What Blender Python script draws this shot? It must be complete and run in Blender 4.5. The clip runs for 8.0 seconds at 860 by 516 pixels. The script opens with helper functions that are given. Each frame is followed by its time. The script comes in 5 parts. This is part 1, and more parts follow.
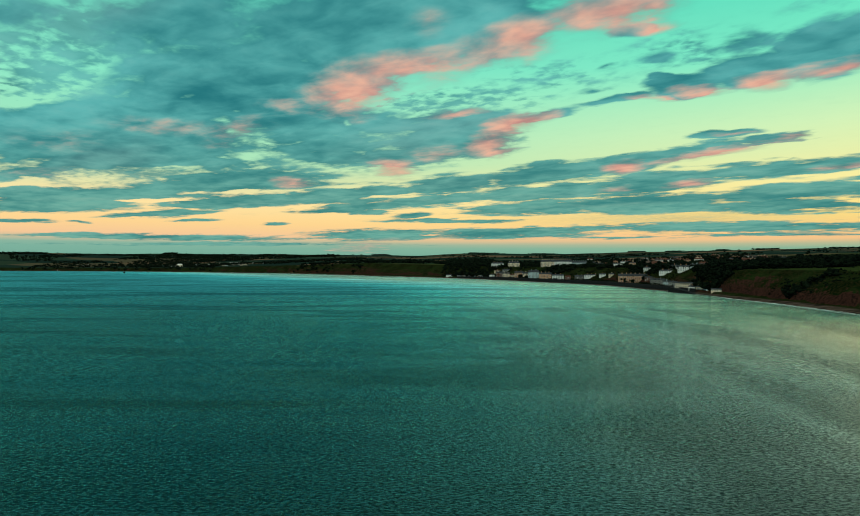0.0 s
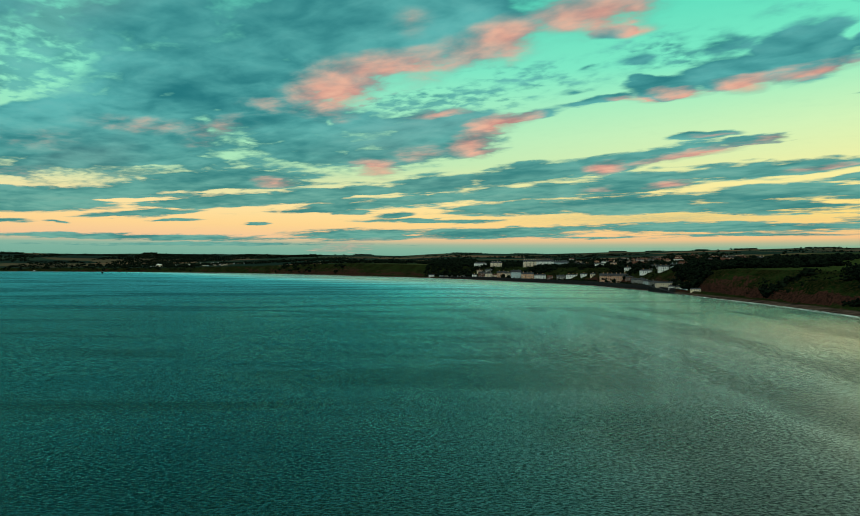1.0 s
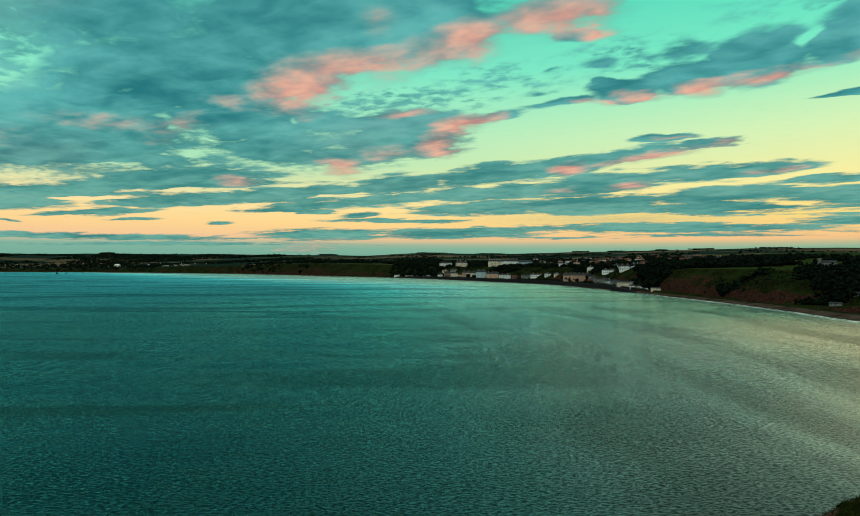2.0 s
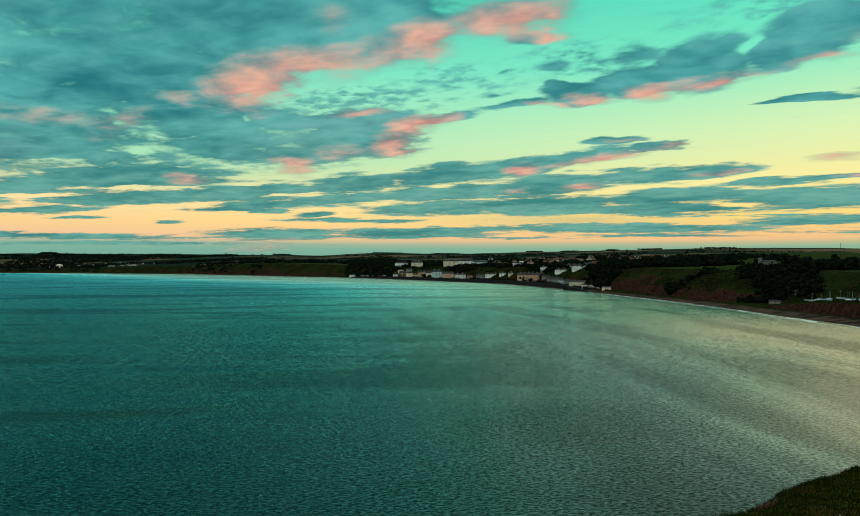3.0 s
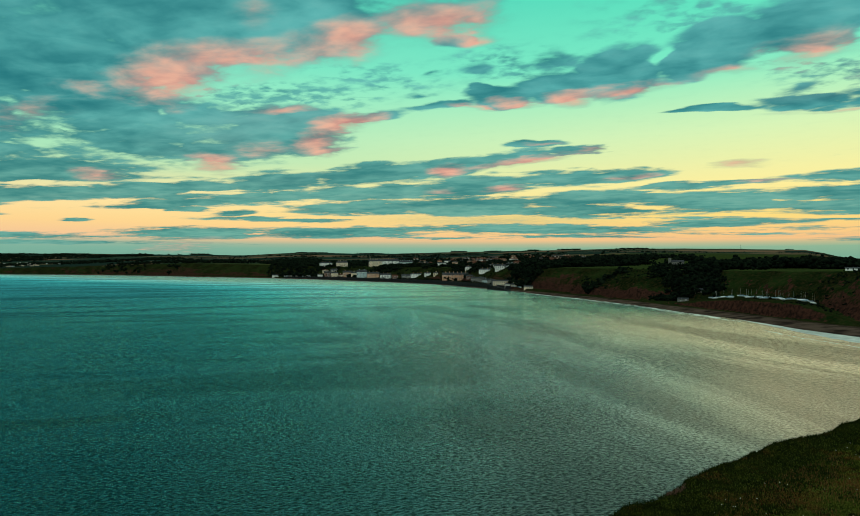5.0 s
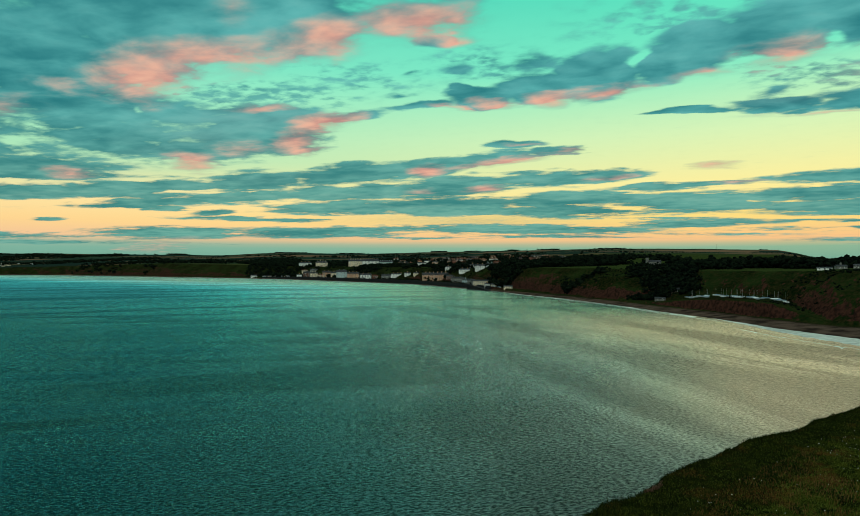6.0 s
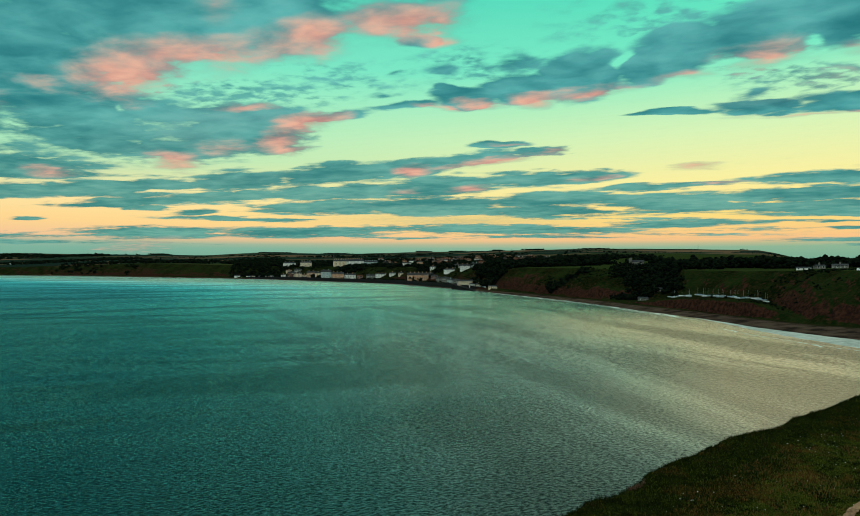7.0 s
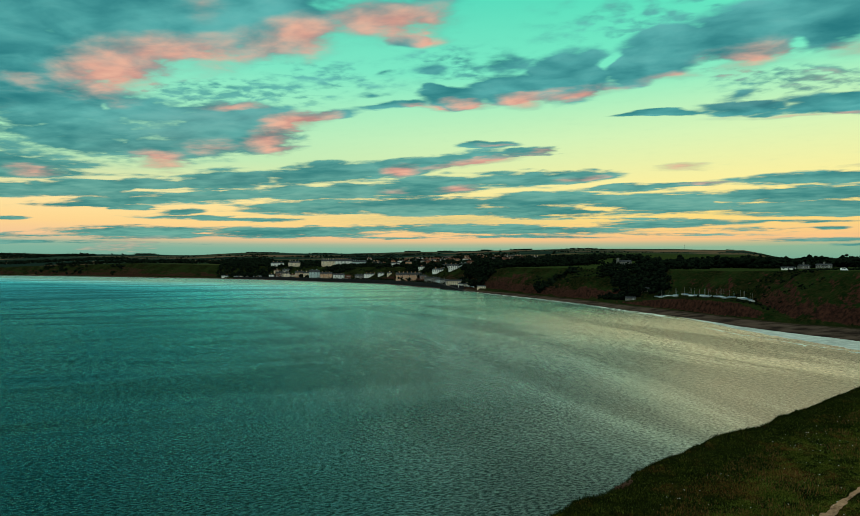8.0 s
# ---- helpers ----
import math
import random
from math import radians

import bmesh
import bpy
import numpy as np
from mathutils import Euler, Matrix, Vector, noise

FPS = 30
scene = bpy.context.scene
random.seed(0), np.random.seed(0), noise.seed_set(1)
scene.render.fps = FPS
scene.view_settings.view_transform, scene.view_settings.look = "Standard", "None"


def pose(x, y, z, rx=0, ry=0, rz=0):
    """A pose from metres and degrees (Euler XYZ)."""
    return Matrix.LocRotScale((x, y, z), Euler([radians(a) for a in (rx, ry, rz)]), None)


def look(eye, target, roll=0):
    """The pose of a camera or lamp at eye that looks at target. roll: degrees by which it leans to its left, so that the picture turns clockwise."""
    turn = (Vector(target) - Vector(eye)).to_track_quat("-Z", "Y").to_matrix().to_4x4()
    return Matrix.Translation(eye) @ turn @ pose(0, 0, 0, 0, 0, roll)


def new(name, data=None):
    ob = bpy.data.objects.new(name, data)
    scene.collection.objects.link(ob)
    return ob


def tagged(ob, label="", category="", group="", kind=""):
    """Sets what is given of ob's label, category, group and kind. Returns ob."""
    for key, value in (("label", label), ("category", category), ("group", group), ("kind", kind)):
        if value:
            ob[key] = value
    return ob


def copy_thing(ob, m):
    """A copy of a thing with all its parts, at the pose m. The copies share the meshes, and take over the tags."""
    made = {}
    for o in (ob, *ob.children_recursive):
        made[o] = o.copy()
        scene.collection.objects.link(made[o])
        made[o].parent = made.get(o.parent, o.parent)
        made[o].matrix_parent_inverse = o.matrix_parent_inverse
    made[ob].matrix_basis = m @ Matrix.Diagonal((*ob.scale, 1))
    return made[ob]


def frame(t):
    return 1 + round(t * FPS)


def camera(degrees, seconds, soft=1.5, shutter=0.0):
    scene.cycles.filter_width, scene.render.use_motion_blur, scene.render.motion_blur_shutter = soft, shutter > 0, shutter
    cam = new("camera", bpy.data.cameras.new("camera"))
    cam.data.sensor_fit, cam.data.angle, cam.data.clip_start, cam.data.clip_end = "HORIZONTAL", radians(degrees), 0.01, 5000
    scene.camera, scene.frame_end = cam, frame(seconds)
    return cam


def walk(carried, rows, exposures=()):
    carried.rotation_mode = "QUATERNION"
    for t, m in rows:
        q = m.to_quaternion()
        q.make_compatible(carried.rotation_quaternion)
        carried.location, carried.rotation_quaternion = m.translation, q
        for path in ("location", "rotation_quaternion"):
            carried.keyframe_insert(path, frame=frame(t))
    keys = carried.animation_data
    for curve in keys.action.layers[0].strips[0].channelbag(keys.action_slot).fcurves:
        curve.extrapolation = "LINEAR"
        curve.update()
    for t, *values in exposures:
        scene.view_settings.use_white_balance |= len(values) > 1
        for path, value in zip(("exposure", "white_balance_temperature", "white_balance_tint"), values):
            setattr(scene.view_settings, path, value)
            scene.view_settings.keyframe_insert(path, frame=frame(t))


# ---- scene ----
EYE = 42.0
cam = camera(69.6, 8.0, soft=0.9)
# seconds, yaw, pitch, roll: the camera hovers and pans to its right
ROWS = (
    (0.0, -0.03, 0.565, -0.15), (0.5, -0.60, 0.57, -0.14), (1.0, -1.63, 0.57, -0.12), (1.5, -3.04, 0.57, -0.10),
    (3.0, -8.93, 0.555, -0.01), (3.5, -10.94, 0.555, -0.01), (4.0, -12.80, 0.55, 0.0), (4.5, -14.49, 0.55, 0.01),
    (6.0, -17.67, 0.55, 0.05), (6.5, -18.40, 0.55, 0.05), (7.0, -19.07, 0.55, 0.06), (7.5, -19.65, 0.545, 0.06),
    (8.0, -20.12, 0.545, 0.06),
)
walk(cam, [(t, pose(0, 0, EYE, 90 + pitch, roll, yaw)) for t, yaw, pitch, roll in ROWS])


# ---- nodes ----
def srgb(r, g, b):
    """Linear colour of 8-bit values."""
    lin = [c / 255 / 12.92 if c <= 10 else ((c / 255 + 0.055) / 1.055) ** 2.4 for c in (r, g, b)]
    return (*lin, 1.0)


class Graph:
    """Short hand for a node tree."""

    def __init__(self, tree):
        self.tree = tree
        tree.nodes.clear()

    def put(self, socket, value):
        if isinstance(value, bpy.types.NodeSocket):
            self.tree.links.new(value, socket)
        elif value is not None:
            socket.default_value = value

    def add(self, kind, *values):
        node = self.tree.nodes.new(kind)
        for i, value in enumerate(values):
            self.put(node.inputs[i], value)
        return node

    def math(self, op, a, b=None, c=None, clamp=False):
        node = self.add("ShaderNodeMath")
        node.operation, node.use_clamp = op, clamp
        for i, value in enumerate((a, b, c)):
            self.put(node.inputs[i], value)
        return node.outputs[0]

    def vec(self, op, a, b=None, out=0):
        node = self.add("ShaderNodeVectorMath")
        node.operation = op
        self.put(node.inputs[0], a)
        self.put(node.inputs[1], b)
        return node.outputs[out]

    def xyz(self, x=0.0, y=0.0, z=0.0):
        return self.add("ShaderNodeCombineXYZ", x, y, z).outputs[0]

    def split(self, v):
        return self.add("ShaderNodeSeparateXYZ", v).outputs

    def step(self, v, a, b, lo=0.0, hi=1.0):
        node = self.add("ShaderNodeMapRange")
        node.interpolation_type = "SMOOTHSTEP"
        for i, value in enumerate((v, a, b, lo, hi)):
            self.put(node.inputs[i], value)
        return node.outputs[0]

    def noise(self, v, scale, detail=4.0, rough=0.55, distort=0.0, out=0):
        node = self.add("ShaderNodeTexNoise")
        self.put(node.inputs["Vector"], v)
        for key, value in (("Scale", scale), ("Detail", detail), ("Roughness", rough), ("Distortion", distort)):
            node.inputs[key].default_value = value
        return node.outputs[out]

    def mix(self, f, a, b, blend="MIX"):
        node = self.add("ShaderNodeMix")
        node.data_type, node.blend_type = "RGBA", blend
        self.put(node.inputs[0], f)
        self.put(node.inputs[6], a)
        self.put(node.inputs[7], b)
        return node.outputs[2]

    def ramp(self, v, stops, interpolation="LINEAR"):
        node = self.add("ShaderNodeValToRGB", v)
        node.color_ramp.interpolation = interpolation
        cells = node.color_ramp.elements
        while len(cells) < len(stops):
            cells.new(0.5)
        for cell, (at, colour) in zip(cells, stops):
            cell.position, cell.color = at, colour
        return node.outputs[0]

    def bump(self, h, strength, distance, normal=None):
        node = self.add("ShaderNodeBump")
        for key, value in (("Strength", strength), ("Distance", distance), ("Height", h), ("Normal", normal)):
            self.put(node.inputs[key], value)
        return node.outputs[0]


# ---- sky and light ----
# Clouds as soft streaks: across, up, half length, half thickness, slope (degrees, seen on a plane facing
# bearing 10), weight. GAPS: breaks in them. BLUSH: the parts that the low sun still reaches.
CLOUDS_A = (
    (-30.1, 18.15, 19.5, 6.43, -2.9, 1.2),
    (-17.6, 22.29, 19.2, 6.21, -3.7, 1.2),
    (-9.6, 24.35, 17.9, 4.19, -2.7, 1.15),
    (-36.4, 24.49, 18.8, 6.55, -4.6, 0.8),
    (-17.9, 19.78, 10.0, 5.08, 0.9, 1.1),
    (-3.6, 21.62, 8.3, 3.69, 9.0, 1.1),
    (5.6, 22.86, 11.6, 3.16, 5.4, 0.7),
    (-20.5, 13.93, 15.5, 2.73, -4.3, 0.8),
    (-25.3, 14.43, 12.8, 3.23, -3.2, 0.95),
    (-30.1, 15.79, 9.6, 2.34, -4.2, 0.9),
    (-21.1, 11.31, 14.4, 2.05, -0.8, 0.8),
    (-42.2, 10.31, 30.8, 1.68, -1.8, 0.9),
    (-22.4, 29.32, 31.2, 6.87, -4.0, 1.1),
    (5.5, 27.46, 16.5, 4.75, -0.5, 0.9),
)
CLOUDS_B = (
    (-55.5, 26.96, 14.6, 3.77, -5.0, 0.6),
    (-35.3, 15.91, 14.4, 2.84, -4.4, 0.95),
    (-48.4, 14.11, 21.4, 4.17, -1.9, 1.2),
    (-43.9, 12.11, 28.3, 2.9, -1.1, 1.15),
    (-32.8, 13.31, 8.5, 2.59, -11.9, 0.9),
    (-23.4, 12.41, 6.7, 1.49, 1.8, 0.8),
    (-15.7, 13.15, 5.6, 1.23, -10.4, 0.7),
    (-7.5, 11.76, 8.7, 3.28, 6.1, 1.25),
    (-1.1, 13.28, 6.7, 0.97, 10.6, 1.0),
    (-4.1, 10.54, 4.3, 0.97, 2.2, 0.8),
    (-13.5, 10.11, 7.3, 1.67, -3.4, 1.0),
    (-19.5, 10.28, 8.4, 1.36, -1.4, 1.0),
    (-9.8, 13.92, 6.1, 0.88, 2.1, 0.9),
    (-53.3, 9.54, 10.5, 1.37, -1.2, 0.9),
)
CLOUDS_C = (
    (-37.3, 10.01, 19.0, 1.07, -2.7, 0.7),
    (-29.9, 8.15, 14.7, 1.98, 0.8, 1.2),
    (-48.4, 7.16, 20.8, 1.33, -0.2, 1.2),
    (-51.7, 6.1, 15.3, 1.13, -0.2, 1.2),
    (-37.0, 7.65, 11.1, 0.89, -0.3, 1.0),
    (-29.9, 6.26, 12.6, 1.07, 0.8, 1.2),
    (-18.2, 6.71, 10.6, 1.41, 2.2, 1.2),
    (-8.2, 7.5, 7.1, 1.28, 3.7, 1.2),
    (0.3, 8.21, 9.1, 1.39, 4.4, 1.2),
    (6.9, 8.93, 6.0, 1.15, 5.5, 1.15),
    (13.6, 9.99, 6.8, 0.82, 8.2, 1.1),
    (20.0, 10.8, 5.4, 0.5, 5.0, 0.95),
    (16.0, 11.33, 5.0, 0.56, 2.9, 1.05),
    (-16.8, 5.5, 9.0, 0.65, 2.7, 1.1),
)
CLOUDS_D = (
    (-9.3, 6.05, 8.7, 0.82, 3.2, 1.1),
    (0.3, 6.61, 9.0, 1.07, 2.5, 1.2),
    (9.9, 7.24, 8.6, 1.55, 4.1, 1.2),
    (21.0, 8.38, 11.4, 1.1, 3.9, 1.2),
    (-0.7, 5.22, 10.7, 0.98, 0.9, 1.1),
    (10.0, 5.49, 10.5, 1.38, 0.8, 1.2),
    (21.4, 6.17, 10.8, 1.25, 3.8, 1.2),
    (21.8, 5.09, 11.4, 1.08, 0.6, 1.2),
    (-38.2, 5.06, 9.1, 0.6, 1.8, 1.1),
    (-55.1, 4.54, 7.4, 0.36, -1.1, 1.0),
    (-47.4, 4.34, 2.7, 0.25, -5.7, 0.75),
    (-34.5, 4.3, 4.9, 0.22, 0.9, 0.75),
    (-25.5, 3.95, 2.2, 0.29, 1.8, 0.95),
    (-18.6, 5.04, 8.3, 0.42, -2.0, 1.0),
)
CLOUDS_E = (
    (-11.9, 4.65, 3.1, 0.46, 4.8, 0.95),
    (-37.5, 2.69, 24.8, 0.49, -1.1, 1.0),
    (-15.7, 2.79, 10.7, 0.84, 0.5, 1.0),
    (-2.8, 2.93, 12.3, 0.81, 0.6, 1.05),
    (16.0, 3.28, 20.7, 0.76, 0.0, 1.0),
    (-7.1, 4.0, 13.0, 0.32, -1.1, 0.85),
    (16.8, 2.66, 17.9, 0.25, -0.2, 0.6),
    (-32.2, 1.98, 45.4, 0.34, -0.2, 0.5),
    (7.1, 14.79, 5.5, 0.52, 4.6, 0.9),
    (12.7, 15.79, 5.5, 1.23, 7.0, 1.2),
    (18.3, 17.02, 6.5, 1.92, 8.0, 1.2),
    (24.4, 18.62, 6.7, 3.57, 9.7, 1.2),
    (11.1, 16.36, 2.7, 0.52, 3.1, 0.9),
    (17.4, 19.29, 7.3, 2.03, 4.8, 0.62),
)
CLOUDS_F = (
    (10.3, 18.01, 3.0, 0.93, 5.5, 0.62),
    (6.2, 17.43, 2.1, 0.63, 8.7, 0.6),
    (5.1, 15.71, 3.4, 0.53, 1.4, 0.55),
    (8.5, 20.84, 3.8, 1.04, 1.3, 0.85),
    (34.9, 21.91, 8.8, 3.09, 13.2, 1.2),
    (32.4, 19.81, 8.6, 2.36, 9.5, 1.2),
    (42.4, 22.48, 9.8, 2.43, 5.2, 1.2),
    (44.3, 25.21, 10.1, 2.93, 10.9, 1.1),
    (55.6, 26.27, 12.5, 4.28, 16.9, 1.1),
    (54.9, 29.33, 13.5, 4.27, 16.5, 1.0),
    (33.4, 15.34, 9.3, 0.47, 3.3, 1.0),
    (43.9, 16.26, 9.1, 1.22, 5.3, 1.1),
    (56.2, 17.28, 14.7, 1.63, 3.6, 1.15),
    (42.9, 17.49, 4.4, 0.73, 12.8, 0.62),
)
CLOUDS_G = (
    (33.7, 7.87, 11.8, 0.54, 3.7, 1.1),
    (53.8, 9.29, 18.4, 1.0, 3.5, 1.1),
    (33.8, 6.13, 15.0, 1.57, 2.4, 1.2),
    (52.4, 7.45, 20.8, 1.34, 3.2, 1.2),
    (53.6, 6.07, 18.7, 1.14, 2.1, 1.2),
    (55.5, 5.39, 15.4, 0.47, 1.9, 0.95),
    (33.8, 4.0, 14.7, 0.59, 1.9, 0.9),
    (43.1, 3.48, 15.4, 0.4, 1.1, 0.6),
    (53.4, 3.78, 3.7, 0.31, 0.6, 0.85),
    (53.9, 2.56, 18.0, 0.36, 0.7, 0.6),
    (37.5, 3.0, 15.9, 0.25, 0.2, 0.7),
    (50.6, 4.48, 18.7, 0.26, 1.1, 0.75),
    (30.7, 4.51, 10.6, 0.24, 0.0, 0.7),
    (57.4, 2.11, 10.0, 0.26, 0.9, 0.6),
)
CLOUDS_H = (
    (6.7, 2.46, 13.4, 0.22, -0.1, 0.6),
)
VEILS_A = (
    (-42.9, 24.2, 28.1, 7.59, -2.9, 0.95),
    (-32.0, 15.37, 19.5, 2.76, -5.5, 0.95),
    (-20.0, 12.26, 15.2, 4.88, -5.5, 0.8),
    (-8.5, 15.43, 13.9, 2.15, 0.2, 0.6),
    (1.0, 17.27, 11.6, 2.51, -5.3, 0.36),
    (-42.2, 9.47, 27.5, 2.07, -2.2, 0.8),
    (13.7, 18.69, 12.2, 3.21, 3.5, 0.4),
    (-51.9, 21.01, 14.8, 5.83, -3.2, 0.75),
    (-14.9, 23.13, 17.2, 7.02, 1.7, 1.0),
    (50.2, 19.4, 20.0, 2.52, 2.0, 0.5),
    (37.4, 24.16, 23.5, 5.61, 5.9, 0.45),
    (11.9, 4.03, 23.3, 1.67, -0.3, 0.35),
)
GAPS_A = (
    (-45.6, 8.97, 7.3, 0.69, -2.8, 0.9),
    (-53.2, 8.66, 4.2, 0.47, 1.8, 0.6),
    (-36.3, 9.72, 5.3, 0.56, 0.8, 0.6),
    (-28.3, 10.43, 1.9, 0.55, 2.3, 0.5),
    (-39.3, 6.49, 7.0, 0.33, 0.1, 0.8),
    (-29.0, 7.2, 10.4, 0.27, 0.2, 0.55),
    (-18.8, 7.42, 5.8, 0.35, 2.8, 0.5),
    (-15.5, 6.33, 5.3, 0.31, 2.1, 0.6),
    (-54.2, 17.49, 7.7, 1.06, -1.3, 0.5),
    (0.1, 7.14, 2.7, 0.25, 1.2, 0.6),
    (-18.4, 13.51, 1.0, 0.64, -2.2, 0.5),
    (20.4, 6.44, 1.9, 0.24, 1.1, 0.5),
    (28.5, 20.19, 2.2, 0.99, 31.5, 0.6),
    (35.8, 21.54, 3.0, 0.56, 9.5, 0.5),
)
GAPS_B = (
    (40.0, 6.43, 2.6, 0.33, 2.0, 0.6),
    (54.1, 6.39, 5.0, 0.24, 2.5, 0.5),
    (50.1, 23.36, 1.7, 0.58, 16.6, 0.5),
)
BLUSH_A = (
    (-18.0, 16.62, 6.5, 3.46, 1.7, 1.15),
    (-13.6, 18.28, 11.4, 2.51, 5.8, 0.85),
    (-18.6, 14.91, 3.7, 1.85, -10.2, 0.6),
    (-9.5, 18.55, 5.4, 2.48, 1.0, 0.75),
    (-3.6, 19.87, 8.2, 2.44, 6.5, 0.6),
    (-1.4, 20.82, 6.1, 2.64, 12.3, 0.9),
    (6.8, 22.41, 10.6, 2.79, 6.0, 0.95),
    (-1.3, 18.95, 1.9, 0.88, -0.4, 0.55),
    (-10.2, 22.74, 3.9, 2.49, -3.9, 0.35),
    (3.6, 23.4, 5.0, 2.39, 4.4, 0.5),
    (10.8, 20.86, 3.2, 1.06, 9.8, 0.95),
    (-37.7, 13.88, 10.6, 1.34, -5.8, 0.45),
    (-29.5, 13.39, 5.8, 1.55, 9.4, 0.55),
    (-24.3, 15.52, 4.6, 1.41, 1.1, 0.45),
)
BLUSH_B = (
    (-31.2, 11.84, 3.7, 0.96, 0.4, 0.42),
    (-2.0, 12.76, 5.3, 1.43, 16.4, 1.2),
    (-4.6, 11.03, 3.4, 1.66, 7.9, 1.0),
    (-3.7, 10.34, 3.4, 0.88, 11.9, 0.85),
    (-9.0, 10.3, 5.1, 1.35, 3.4, 0.5),
    (-13.6, 8.96, 3.3, 1.25, -7.3, 1.2),
    (-14.1, 9.63, 3.1, 0.68, 1.8, 0.6),
    (-7.8, 14.05, 4.2, 0.56, 0.6, 0.7),
    (-52.6, 9.49, 7.4, 1.01, -1.4, 0.38),
    (-23.8, 7.99, 3.3, 0.82, 1.2, 0.7),
    (7.4, 8.77, 2.4, 0.75, 6.8, 1.15),
    (15.5, 9.85, 8.2, 0.52, 8.1, 0.95),
    (21.7, 10.93, 3.1, 0.36, 4.5, 0.7),
    (17.0, 11.34, 3.4, 0.31, 2.7, 0.55),
)
BLUSH_C = (
    (12.8, 7.18, 3.0, 0.63, 5.1, 1.0),
    (7.1, 6.74, 2.5, 0.44, 3.7, 0.5),
    (25.5, 8.48, 4.1, 0.45, 5.5, 0.8),
    (14.1, 15.32, 4.3, 0.63, 1.6, 0.9),
    (19.4, 16.05, 3.6, 1.13, 5.3, 1.1),
    (23.4, 16.66, 1.8, 0.91, 6.6, 1.0),
    (9.8, 14.72, 3.8, 0.37, 0.5, 0.7),
    (26.0, 17.21, 3.5, 0.91, 4.0, 0.9),
    (-50.4, 12.97, 11.4, 1.76, -4.5, 0.3),
    (-16.6, 1.53, 5.6, 1.14, 5.5, 0.6),
    (44.3, 21.11, 9.3, 2.74, 10.3, 0.85),
    (25.3, 17.0, 7.2, 1.06, 7.6, 0.95),
    (44.7, 20.64, 5.5, 1.62, 11.2, 0.8),
    (58.1, 23.61, 10.1, 1.68, 12.1, 0.9),
)
BLUSH_D = (
    (35.8, 18.85, 5.9, 1.09, 7.3, 0.7),
    (52.8, 19.55, 11.7, 2.04, 5.0, 0.42),
    (49.9, 15.72, 16.1, 0.44, 5.0, 0.8),
    (39.1, 8.24, 4.8, 0.43, 2.5, 0.6),
    (36.2, 9.79, 4.5, 0.61, 2.8, 1.0),
    (58.6, 10.65, 8.4, 0.39, 3.0, 0.7),
    (43.5, 2.83, 26.6, 0.82, 1.1, 0.3),
)


def strokes(g, spot_at, lists):
    """The strongest of the soft streaks at a place in the sky."""
    best = None
    for table in lists:
        for across, up, long, thick, slope, weight in table:
            m = g.add("ShaderNodeMapping")
            m.vector_type = "TEXTURE"
            for i, value in enumerate((spot_at, (across, up, 0), (0, 0, radians(slope)), (long, thick, 1))):
                g.put(m.inputs[i], value)
            ball = g.add("ShaderNodeTexGradient", m.outputs[0])
            ball.gradient_type = "SPHERICAL"
            ball = ball.outputs[1]
            value = g.math("MULTIPLY", ball, weight)
            best = value if best is None else g.math("SMOOTH_MAX", best, value, 0.12)
    return best


